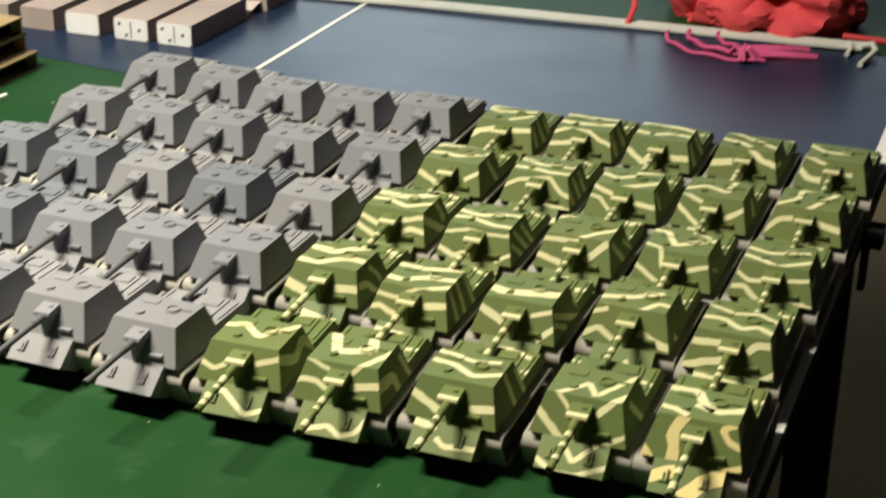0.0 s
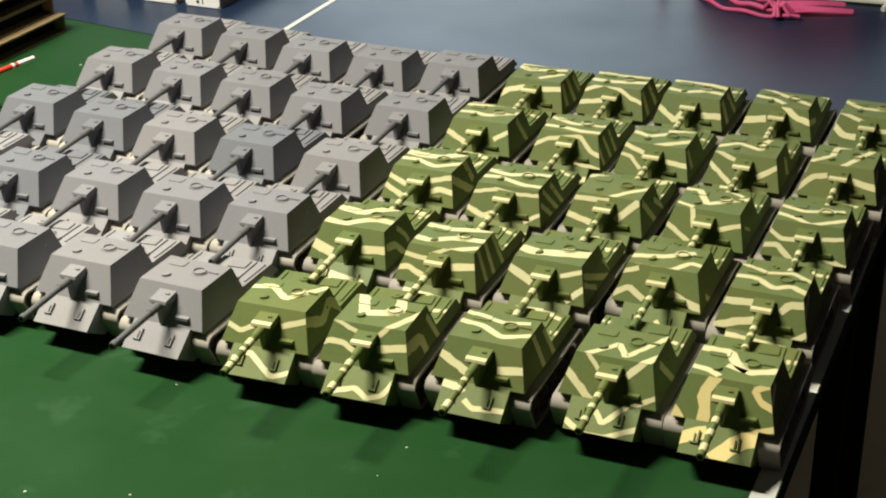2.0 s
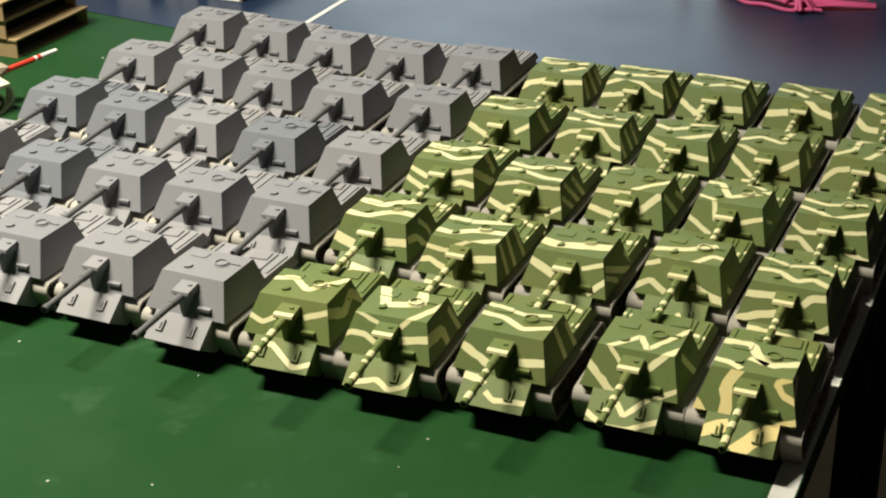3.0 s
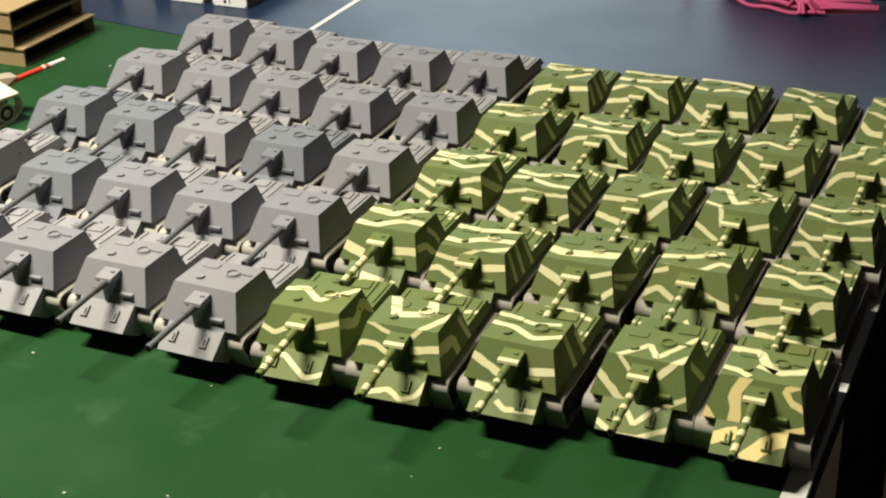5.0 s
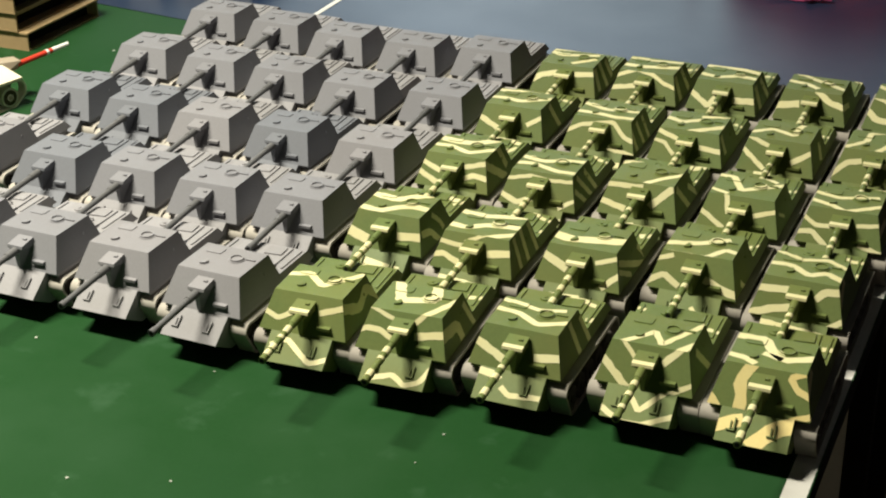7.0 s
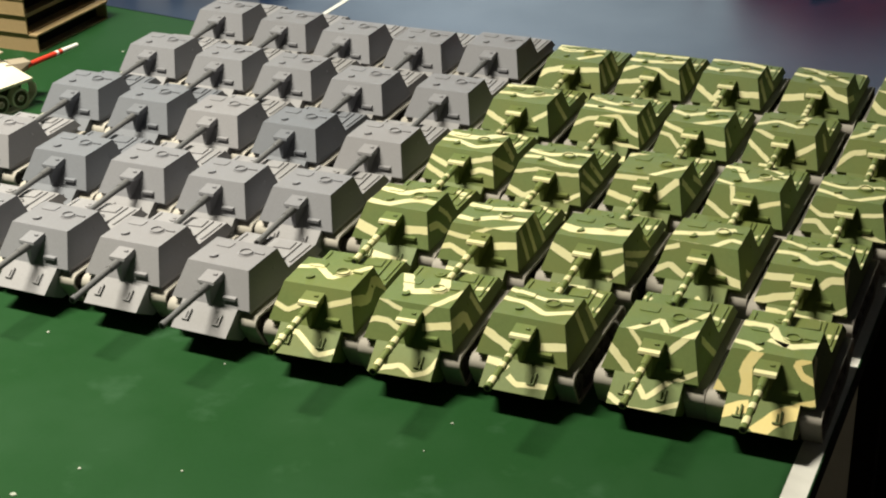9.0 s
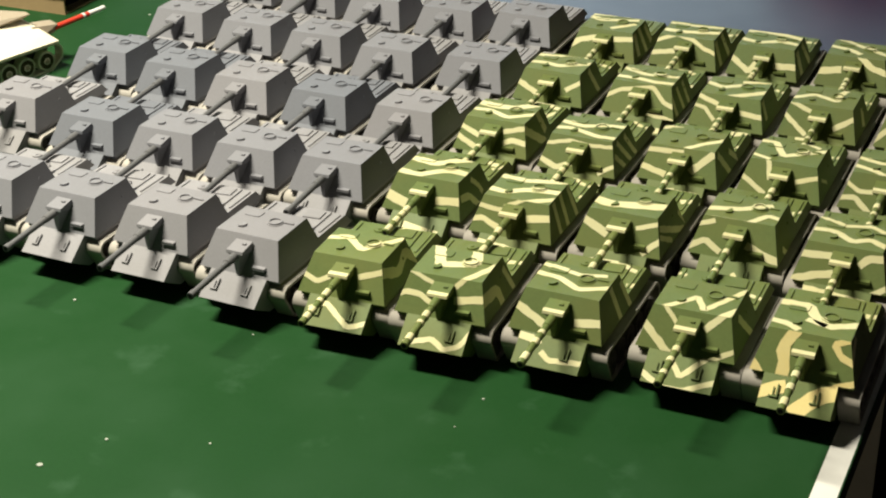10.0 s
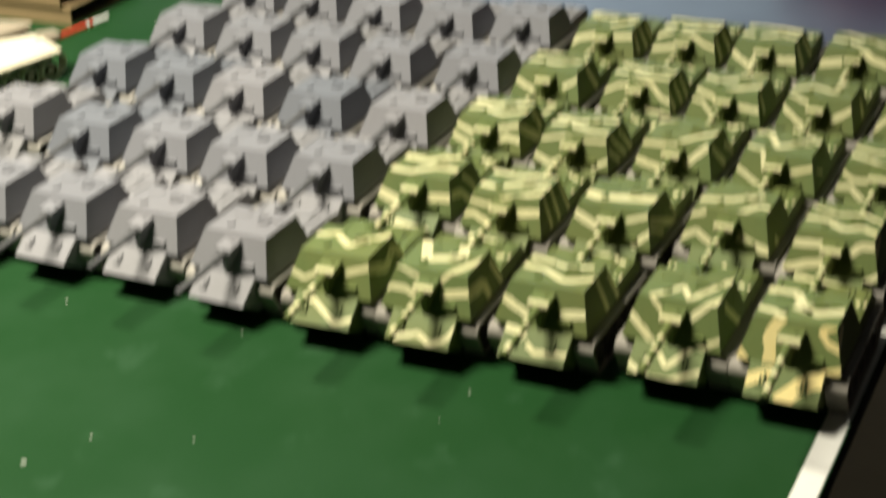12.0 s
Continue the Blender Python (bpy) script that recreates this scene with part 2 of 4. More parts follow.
EDGE_X, NEAR_Y, LEFT_X = 0.20, -6.0, -17.94
BORDER = [(LEFT_X, 8.87), (-12.22, 8.06), (-10.5, 7.84), (-9.4, 7.82), (EDGE_X, 7.82)]
slab("table_green", [(LEFT_X, NEAR_Y), (EDGE_X, NEAR_Y)] + BORDER[::-1], -0.22, 0.0, GREEN_TOP, "dark green painted table top with worn marks", "table")
slab("table_blue", [(x, y + 0.03) for x, y in BORDER] + [(EDGE_X - 0.01, 13.02), (LEFT_X, 12.9)], -0.22, -0.004, BLUE_TOP, "dull blue table top beyond the green one", "table")
slab("table_far", [(LEFT_X, 12.93), (EDGE_X - 0.01, 13.05), (EDGE_X - 0.01, 18.2), (LEFT_X, 18.2)], -0.22, 0.0, GREEN_TOP, "far green half of the table", "table")


def painted_line(name, outline, label, z=0.0):
    ob = new(name, finish(prism(bmesh.new(), outline, z, z + 0.006), name, WHITE_LINE))
    return tagged(ob, label, "line", kind="structure")


painted_line("trim_edge_line", [(0.0, NEAR_Y + 0.02), (0.188, NEAR_Y + 0.02), (0.188, 7.8), (0.0, 7.8)], "white line painted along the green table edge")
painted_line("trim_centre_line", [(-8.91, 7.95), (-8.83, 7.95), (-8.83, 12.9), (-8.91, 12.9)], "thin white centre line on the blue table", -0.004)
painted_line("trim_side_line", [(-0.02, 8.0), (0.18, 8.0), (0.18, 12.95), (-0.02, 12.95)], "white side line on the blue table", -0.004)

for y0, y1 in ((NEAR_Y + 0.3, 7.5), (8.4, 12.8)):
    bm = bmesh.new()
    box(bm, EDGE_X - 0.55, EDGE_X - 0.45, y0, y1, -0.85, -0.22)
    tagged(new("table_apron", finish(bm, "table_apron", TABLE_SIDE)), "dark rail under the table edge", "rail", kind="structure")
for y in (-4.6, 6.6, 9.2):
    bm = bmesh.new()
    box(bm, EDGE_X - 0.65, EDGE_X - 0.35, y - 0.15, y + 0.15, -8.1, -0.22)
    tagged(new("table_leg", finish(bm, "table_leg", TABLE_SIDE, 0.02)), "dark square table leg", "leg", kind="structure")

bm = bmesh.new()
box(bm, EDGE_X, EDGE_X + 0.22, 6.12, 6.42, -0.20, 0.02)
box(bm, EDGE_X, EDGE_X + 0.08, 6.16, 6.38, -0.75, -0.20)
tagged(new("trim_clip", finish(bm, "trim_clip", TABLE_SIDE, 0.015)), "black clip on the table edge", "clip", kind="structure")

# unseen room shell; the east wall stands close to block light off the rear wall
X0, X1, Y0, Y1, Z0, Z1 = -36, 9, -26, 44, -8.7, 24.5
for nm, b, mat in (("floor", (X0, X1, Y0, Y1, Z0 - 1, Z0), FLOOR), ("ceiling", (X0, X1, Y0, Y1, Z1, Z1 + 1), NO_BOUNCE_CEILING),
                   ("wall_west", (X0 - 1, X0, Y0, Y1, Z0, Z1), NO_BOUNCE_WALL), ("wall_east", (X1, X1 + 1, Y0, Y1, Z0, Z1), NO_BOUNCE_WALL),
                   ("wall_south", (X0, X1, Y0 - 1, Y0, Z0, Z1), NO_BOUNCE_WALL), ("wall_north", (X0, X1, Y1, Y1 + 1, Z0, Z1), SHEEN_REFLECTOR)):
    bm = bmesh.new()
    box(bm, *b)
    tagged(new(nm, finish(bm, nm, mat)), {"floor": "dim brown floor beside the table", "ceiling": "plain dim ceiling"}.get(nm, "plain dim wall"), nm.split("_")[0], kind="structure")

# ---- the model assault guns ----
ROOF_Z, BASE_Z, NOSE_Z, DECK_Z = 0.726, 0.417, 0.24, 0.51
FACES = {  # corner order: lower left, lower right, upper right, upper left
    "roof": [(-0.32, 0, ROOF_Z), (0.32, 0, ROOF_Z), (0.32, 0.50, ROOF_Z), (-0.32, 0.50, ROOF_Z)],
    "front": [(-0.41, -0.178, BASE_Z), (0.41, -0.178, BASE_Z), (0.32, 0, ROOF_Z), (-0.32, 0, ROOF_Z)],
    "glacis": [(-0.288, -0.41, NOSE_Z), (0.288, -0.41, NOSE_Z), (0.288, -0.178, BASE_Z), (-0.288, -0.178, BASE_Z)],
    "side": [(0.41, -0.178, BASE_Z), (0.41, 0.60, BASE_Z), (0.32, 0.50, ROOF_Z), (0.32, 0, ROOF_Z)],
    "port": [(-0.41, 0.60, BASE_Z), (-0.41, -0.178, BASE_Z), (-0.32, 0, ROOF_Z), (-0.32, 0.50, ROOF_Z)],
    "deck": [(-0.383, 0.572, DECK_Z), (0.383, 0.572, DECK_Z), (0.383, 1.08, DECK_Z), (-0.383, 1.08, DECK_Z)],
}
HATCH = [(-0.245, 0.350), (-0.228, 0.333), (-0.098, 0.333), (-0.081, 0.350), (-0.081, 0.432), (-0.098, 0.449), (-0.228, 0.449), (-0.245, 0.432)]
COVER = [(-0.265, 0.66), (0.265, 0.66), (0.255, 1.05), (-0.255, 1.05)]
CUPOLA, HATCH_H, CUPOLA_H, COVER_H = (0.11, 0.30), 0.008, 0.007, 0.014
RAISED = {"roof": [(HATCH, HATCH_H), ([(0.11 + 0.079 * math.cos(k * math.pi / 9), 0.30 + 0.079 * math.sin(k * math.pi / 9)) for k in range(18)], CUPOLA_H)],
          "deck": [(COVER, COVER_H)]}
for k in range(12):
    RAISED["roof"].append(([(CUPOLA[0] + r * math.cos((k + d) * math.pi / 6), CUPOLA[1] + r * math.sin((k + d) * math.pi / 6))
                            for r, d in ((0.052, 0), (0.066, 0), (0.066, 1), (0.052, 1))], 0.021))
BARREL_A, BARREL_B = Vector((0, -0.19, 0.612)), Vector((0, -0.92, 0.568))


def hull_mesh():
    bm = bmesh.new()
    side = [(-0.16, 0.09), (-0.404, NOSE_Z - 0.008), (-0.41, NOSE_Z), (-0.178, BASE_Z), (0.70, BASE_Z - 0.004), (1.08, BASE_Z - 0.004), (1.20, 0.25), (1.10, 0.09)]
    a = [bm.verts.new((-0.288, y, z)) for y, z in side]
    b = [bm.verts.new((0.288, y, z)) for y, z in side]
    bm.faces.new(a), bm.faces.new(b[::-1])
    for i in range(len(a)):
        j = (i + 1) % len(a)
        bm.faces.new((a[j], a[i], b[i], b[j]))
    box(bm, -0.395, 0.395, -0.14, 1.10, 0.372, BASE_Z - 0.002)
    return bm


def deck_mesh():
    """The engine deck: its sloped sides run on from the casemate's."""
    bm = bmesh.new()
    hexa(bm, [(-0.41, 0.602, BASE_Z), (0.41, 0.602, BASE_Z), (0.41, 1.16, BASE_Z), (-0.41, 1.16, BASE_Z)],
         [(-0.383, 0.572, DECK_Z), (0.383, 0.572, DECK_Z), (0.383, 1.08, DECK_Z), (-0.383, 1.08, DECK_Z)])
    return bm


def casemate_mesh():
    bm = bmesh.new()
    f = FACES["front"]
    hexa(bm, [f[0], f[1], (0.41, 0.60, BASE_Z), (-0.41, 0.60, BASE_Z)], FACES["roof"])
    return bm


def mantlet_mesh(half):
    """A snout: flat top plate with a small square plug, over a keel that narrows forwards and down to the plate's foot."""
    bm = bmesh.new()
    rim = [(1, -0.04, 0.690), (1, -0.216, 0.664), (1, -0.222, 0.638), (0.42, -0.204, 0.606), (0.18, -0.196, 0.425), (0.62, -0.130, 0.405), (1, -0.03, 0.600)]
    left = [bm.verts.new((-half * w, y, z)) for w, y, z in rim]
    right = [bm.verts.new((half * w, y, z)) for w, y, z in rim]
    for a, flip in ((left, 1), (right, -1)):
        for face in ((0, 1, 2, 6), (2, 3, 6), (3, 4, 5, 6)):
            bm.faces.new([a[k] for k in face][::flip])
    for i in range(len(rim)):
        j = (i + 1) % len(rim)
        bm.faces.new((left[j], left[i], right[i], right[j]))
    box(bm, 0.020, 0.052, -0.118, -0.094, 0.668, 0.694)
    return bm


def barrel_mesh():
    bm = bmesh.new()
    d = BARREL_B - BARREL_A
    tube(bm, BARREL_A, BARREL_A + d * 0.22, 0.040, 0.036)
    tube(bm, BARREL_A + d * 0.2, BARREL_A + d * 0.93, 0.031, 0.028)
    tube(bm, BARREL_A + d * 0.92, BARREL_B, 0.034, 0.034)
    return bm


def bore_mesh():
    bm = bmesh.new()
    d = (BARREL_B - BARREL_A).normalized()
    # solid disc on the closed barrel end; its black stands for shade in the bore
    tube(bm, BARREL_B - d * 0.01, BARREL_B + d * 0.002, 0.021, n=10)
    return bm


def track_outline(grow):
    """The loop of a track seen from the side: idler, ground run, sprocket, top run."""
    pts = []
    for cy, cz, r, a0, a1 in ((-0.104, 0.276, 0.084, 90, 225), (0.03, 0.145, 0.145, 235, 270), (0.96, 0.145, 0.145, 270, 305), (1.10, 0.215, 0.145, -35, 90)):
        for k in range(15):
            a = radians(a0 + (a1 - a0) * k / 14)
            rib = r + grow + (0.0016 if k % 2 else 0.0)
            pts.append((cy + rib * math.cos(a), cz + rib * math.sin(a)))
    return pts


def track_mesh(x0, x1):
    """A hollow belt with raised link edges."""
    bm = bmesh.new()
    outer, inner = track_outline(0.0), track_outline(-0.026)
    loops = [[bm.verts.new((x, y, z)) for y, z in pts] for x, pts in ((x0, outer), (x1, outer), (x1, inner), (x0, inner))]
    n = len(outer)
    for a, b in ((0, 1), (1, 2), (2, 3), (3, 0)):
        for i in range(n):
            j = (i + 1) % n
            bm.faces.new((loops[a][i], loops[a][j], loops[b][j], loops[b][i]))
    return bm


def wheel_mesh(x0, x1, r):
    bm = bmesh.new()
    tube(bm, (x0, 0, 0), (x1, 0, 0), r, n=16)
    tube(bm, (x1 - 0.002, 0, 0), (x1 + 0.012, 0, 0), r * 0.35, n=10)
    return bm


def hook_mesh():
    """A tow hook: a rail with two short teeth, lying on the sloped plate."""
    bm = bmesh.new()
    box(bm, 0.022, 0.034, -0.055, 0.055, 0, 0.022)
    box(bm, -0.034, 0.022, -0.055, -0.043, 0, 0.018)
    box(bm, -0.008, 0.002, -0.043, 0.03, 0, 0.014)
    return bm


def ring(bm, x, y, z0, z1, r0, r1, n=20):
    """A flat raised rim."""
    loops = [[bm.verts.new((x + rad * math.cos(2 * math.pi * k / n), y + rad * math.sin(2 * math.pi * k / n), z)) for k in range(n)]
             for rad, z in ((r0, z0), (r0, z1), (r1, z1), (r1, z0))]
    for a, b in zip(loops, loops[1:]):
        for k in range(n):
            j = (k + 1) % n
            bm.faces.new((a[k], a[j], b[j], b[k]))
    return bm


def assault_gun(paint, deck_paint, track_paint, barrel_paint, label, category):
    """The first of a kind, at the origin, with all its parts."""
    g = thing("model_assault_gun", 0, 0, label=label, category=category, group="model assault guns in ranks")
    hull = part("hull", hull_mesh(), deck_paint, g, bevel=0.006)
    cas = part("casemate", casemate_mesh(), paint, g, bevel=0.007)
    deck = part("engine_deck", deck_mesh(), deck_paint, g, bevel=0.006)
    part("gun_mantlet", mantlet_mesh(0.090 if paint is CAMO else 0.084), paint, g, bevel=0.005)
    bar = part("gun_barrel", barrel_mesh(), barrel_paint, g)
    part("muzzle_bore", bore_mesh(), BORE_SHADE, bar, "black open muzzle")
    for s in (-1, 1):
        x0, x1 = (0.296, 0.466) if s > 0 else (-0.466, -0.296)
        tr = part("track", track_mesh(x0, x1), track_paint, g, "plain grey card track belt")
        for k in range(5):
            bm = wheel_mesh(x0 + 0.02, x1 - 0.02, 0.112 if k else 0.115)
            w = part("road_wheel", bm, WHEEL, tr, "dark solid wheel")
            w.location = (0, (0.03 + k * 0.235) * U, 0.142 * U)
        w = part("idler_wheel", wheel_mesh(x0 + 0.02, x1 - 0.02, 0.055), WHEEL, tr, "dark solid wheel")
        w.location = (0, -0.104 * U, 0.276 * U)
    part("roof_hatch", prism(bmesh.new(), HATCH, ROOF_Z - 0.003, ROOF_Z + HATCH_H), paint, cas, bevel=0.002)
    bm = bmesh.new()
    tube(bm, (CUPOLA[0], CUPOLA[1], ROOF_Z - 0.003), (CUPOLA[0], CUPOLA[1], ROOF_Z + CUPOLA_H), 0.082, 0.079, n=24)
    cup = part("commander_cupola", bm, paint, cas)
    bm = ring(bmesh.new(), CUPOLA[0], CUPOLA[1], ROOF_Z + 0.004, ROOF_Z + 0.021, 0.066, 0.052, 24)
    part("cupola_rim", bm, paint, cup)
    bm = bmesh.new()
    box(bm, 0.196, 0.285, 0.318, 0.338, ROOF_Z - 0.002, ROOF_Z + 0.013)
    part("roof_bar", bm, paint, cas, bevel=0.003)
    bm = bmesh.new()
    dial = [(-0.14 + 0.044 * math.cos(radians(k)), 0.14 + 0.044 * math.sin(radians(k))) for k in range(-110, 71, 15)]
    prism(bm, dial, ROOF_Z - 0.003, ROOF_Z + 0.020)
    part("roof_periscope", bm, paint, cas, bevel=0.003)
    bm = bmesh.new()
    box(bm, 0.135, 0.262, -0.172, -0.09, 0.484, 0.510)
    part("driver_visor", bm, paint, cas, bevel=0.004)
    bm = bmesh.new()
    tube(bm, (0.350, 0.36, 0.60), (0.3605, 0.36, 0.603), 0.014, n=10)
    part("pistol_port", bm, paint, cas)
    part("engine_cover", prism(bmesh.new(), COVER, DECK_Z - 0.002, DECK_Z + COVER_H), deck_paint, deck, bevel=0.004)
    part("cover_lid", prism(bmesh.new(), [(0.055, 0.85), (0.225, 0.87), (0.215, 1.02), (0.045, 1.00)], DECK_Z + 0.004, DECK_Z + COVER_H + 0.013), deck_paint, deck, bevel=0.004)
    part("deck_hatch", prism(bmesh.new(), [(-0.21, 0.70), (-0.03, 0.70), (-0.03, 0.81), (-0.21, 0.81)], DECK_Z + 0.004, DECK_Z + COVER_H + 0.011), deck_paint, deck, bevel=0.004)
    bm = bmesh.new()
    tube(bm, (-0.12, 0.93, DECK_Z + 0.005), (-0.12, 0.93, DECK_Z + COVER_H + 0.016), 0.056, 0.050, n=16)
    tube(bm, (-0.12, 0.93, DECK_Z + 0.005), (-0.12, 0.93, DECK_Z + COVER_H + 0.024), 0.020, 0.018, n=10)
    part("filler_cap", bm, deck_paint, deck)
    for x in (-0.345, 0.345):
        part("deck_rail", box(bmesh.new(), x - 0.010, x + 0.010, 0.66, 1.04, DECK_Z - 0.002, DECK_Z + 0.012), deck_paint, deck, bevel=0.003)
    bm = rope(bmesh.new(), [(0.07, 0.735, DECK_Z + 0.01), (0.075, 0.735, DECK_Z + 0.042), (0.17, 0.755, DECK_Z + 0.042), (0.175, 0.755, DECK_Z + 0.01)], 0.009, 6)
    part("lifting_handle", bm, deck_paint, deck)
    for x, y in ((0.20, 0.655), (-0.27, 0.665)):
        part("deck_block", box(bmesh.new(), x, x + 0.07, y, y + 0.045, DECK_Z - 0.002, DECK_Z + 0.026), deck_paint, deck, bevel=0.004)
    slope = math.degrees(math.atan2(BASE_Z - NOSE_Z, 0.232))
    for x in (-0.18, 0.14):
        h = part("tow_hook", hook_mesh(), paint if paint is CAMO else deck_paint, hull)
        h.matrix_basis = pose(x * U, -0.29 * U, (NOSE_Z + 0.12 * (BASE_Z - NOSE_Z) / 0.232 + 0.0005) * U, slope)
    return g


def clip(poly, corners):
    """The part of a flat polygon that lies inside a convex plate, both in the plate's plane."""
    for i in range(len(corners)):
        a, b = corners[i], corners[(i + 1) % len(corners)]
        e = b - a
        out = []
        for j in range(len(poly)):
            p, q = poly[j], poly[(j + 1) % len(poly)]
            sp, sq = e.cross(p - a), e.cross(q - a)
            if sp >= 0:
                out.append(p)
            if (sp >= 0) != (sq >= 0):
                out.append(p.lerp(q, sp / (sp - sq)))
        poly = out
        if len(poly) < 3:
            return []
    return poly


def by_hand(pts, wide):
    """A stroke's line with its corners cut round and a slight waver."""
    cut = [pts[0]]
    for a, b, c in zip(pts, pts[1:], pts[2:]):
        cut += [b + (a - b).normalized() * min(wide * 0.34, (a - b).length * 0.4), b + (c - b).normalized() * min(wide * 0.34, (c - b).length * 0.4)]
    cut.append(pts[-1])
    out = []
    for a, b in zip(cut, cut[1:]):
        n = max(1, int((b - a).length / 0.055))
        side = Vector((a.y - b.y, b.x - a.x)).normalized()
        out += [a.lerp(b, k / n) + side * (0.003 * math.sin(9 * k + a.x * 40 + a.y * 70) if k else 0) for k in range(n)]
    return out + [cut[-1]]


def strokes(design, lift=0.0024):
    """Painted bands, one mesh each: for each plate a text of strokes "u,v u,v ...", parted by ";", optionally led by a width."""
    for face, text in design.items():
        c = [Vector(p) for p in FACES[face]]
        nrm = (c[1] - c[0]).cross(c[3] - c[0]).normalized()
        ax = (c[1] - c[0]).normalized()
        ay = nrm.cross(ax)
        flat = [Vector(((p - c[0]).dot(ax), (p - c[0]).dot(ay))) for p in c]
        # the brush also runs over the hatches and covers that stand up from the plate
        levels = [(flat, lift)] + [([Vector((x - c[0].x, y - c[0].y)) for x, y in rim], h + lift) for rim, h in RAISED.get(face, ())]
        for stroke in text.split(";"):
            words = stroke.split()
            wide = 0.066
            if "," not in words[0]:
                wide = float(words.pop(0))
            uv = [tuple(map(float, w.split(","))) for w in words]
            # strokes that reach an edge run on over it
            uv = [(u - 0.06 if u <= 0 else u + 0.06 if u >= 1 else u, v - 0.06 if v <= 0 else v + 0.06 if v >= 1 else v) for u, v in uv]
            pts = [flat[0].lerp(flat[1], u).lerp(flat[3].lerp(flat[2], u), v) for u, v in uv]
            pts = by_hand(pts, wide)
            sides = []
            for i, p in enumerate(pts):
                d0 = (pts[i] - pts[i - 1]).normalized() if i else None
                d1 = (pts[i + 1] - pts[i]).normalized() if i + 1 < len(pts) else None
                d = ((d0 or d1) + (d1 or d0)).normalized()
                grow = 1 / max(0.5, d.dot(d1 or d0))
                o = Vector((-d.y, d.x)) * wide / 2 * grow * (1 + 0.06 * math.sin(i * 2.3 + p.x * 31) + 0.05 * math.sin(i * 5.9 + p.y * 50))
                sides.append((p + o, p - o))
            bm = bmesh.new()
            for a, b in zip(sides, sides[1:]):
                for rim, high in levels:
                    poly = clip([a[1], b[1], b[0], a[0]], rim)
                    if len(poly) > 2:
                        bm.faces.new([bm.verts.new(c[0] + ax * p.x + ay * p.y + nrm * high) for p in poly])
            bmesh.ops.remove_doubles(bm, verts=bm.verts, dist=0.001)
            if bm.faces:
                yield bm
            else:
                bm.free()


camo_first = assault_gun(CAMO, CAMO, TRACK_DARK, CAMO, "wooden model assault gun painted green with cream zigzag bands", "model tank")
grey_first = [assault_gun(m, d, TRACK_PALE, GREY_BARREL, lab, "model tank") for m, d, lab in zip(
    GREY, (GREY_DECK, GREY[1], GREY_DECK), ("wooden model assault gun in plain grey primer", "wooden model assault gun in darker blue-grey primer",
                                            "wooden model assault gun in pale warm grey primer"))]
used = set()
GROUP = "model assault guns in ranks"


def barrel_rings(seed):
    rnd = random.Random(seed)
    d = BARREL_B - BARREL_A
    n = rnd.choice((3, 3, 4))
    for k in range(n):
        a = 0.30 + k * 0.62 / (n - 0.4) + rnd.uniform(-0.04, 0.04)
        w = rnd.uniform(0.05, 0.13)
        yield tube(bmesh.new(), BARREL_A + d * a, BARREL_A + d * min(0.995, a + w), 0.0375 if a > 0.85 else 0.0345)


def stand(first, x, y, turn):
    """The first of its kind, or a copy of it, set down in the ranks."""
    m = pose(x * U, y * U, 0, 0, 0, turn)
    if first in used:
        return copy_thing(first, m)
    used.add(first)
    first.matrix_basis = m
    return first


def grey_gun(x, y, turn, shade=0):
    return stand(grey_first[shade], x, y, turn)


def camo_gun(x, y, turn, seed, label="", yellowish=(), **design):
    """A camouflaged one, with bands of its own on each plate."""
    WAITING.append((stand(camo_first, x, y, turn), seed, label, yellowish, design))


WAITING = []
# each rank from the middle column outwards: place across and along, turn, then the bands
grey_gun(-5.270, -0.127, -1.5, 2)
grey_gun(-5.338, 1.587, 0.3)
grey_gun(-5.249, 3.028, -0.4, 2)
grey_gun(-5.167, 4.660, 0.0)
grey_gun(-5.197, 6.257, 0.0)
grey_gun(-6.294, -0.009, -0.3, 2)
grey_gun(-6.286, 1.542, 0.7)
grey_gun(-6.296, 3.092, -0.6, 1)
grey_gun(-6.219, 4.579, 0.1)
grey_gun(-6.148, 6.125, -0.0)
grey_gun(-7.294, -0.022, -1.0)
grey_gun(-7.262, 1.594, -0.3)
grey_gun(-7.296, 3.139, -0.0, 2)
grey_gun(-7.219, 4.723, -0.0)
grey_gun(-7.143, 6.137, -0.0)
grey_gun(-8.274, 0.000, 0.0)
grey_gun(-8.217, 1.581, 0.0, 1)
grey_gun(-8.256, 3.209, 0.0, 1)
grey_gun(-8.181, 4.766, -0.0)
grey_gun(-8.115, 6.269, -0.0)
grey_gun(-9.367, 1.789, 0.0, 2)
grey_gun(-9.266, 3.327, 0.0, 1)
grey_gun(-9.198, 4.859, 0.0)
grey_gun(-9.117, 6.387, -0.0)
camo_gun(-4.239, -0.175, 2.6, "c1r1",
         roof="0.066 0.00,0.57 0.28,0.71 0.58,0.34 1.00,1.00", front="0.047 0.00,0.48 0.18,0.31 0.32,0.49; 0.054 0.68,0.57 1.00,0.82", glacis="0.049 0.06,0.51 0.30,0.79 0.75,0.14 1.00,0.38", side="0.093 0.00,0.80 0.49,0.40 0.83,0.70 1.00,0.16", deck="0.067 0.54,0.88 0.64,1.00 0.82,1.00")
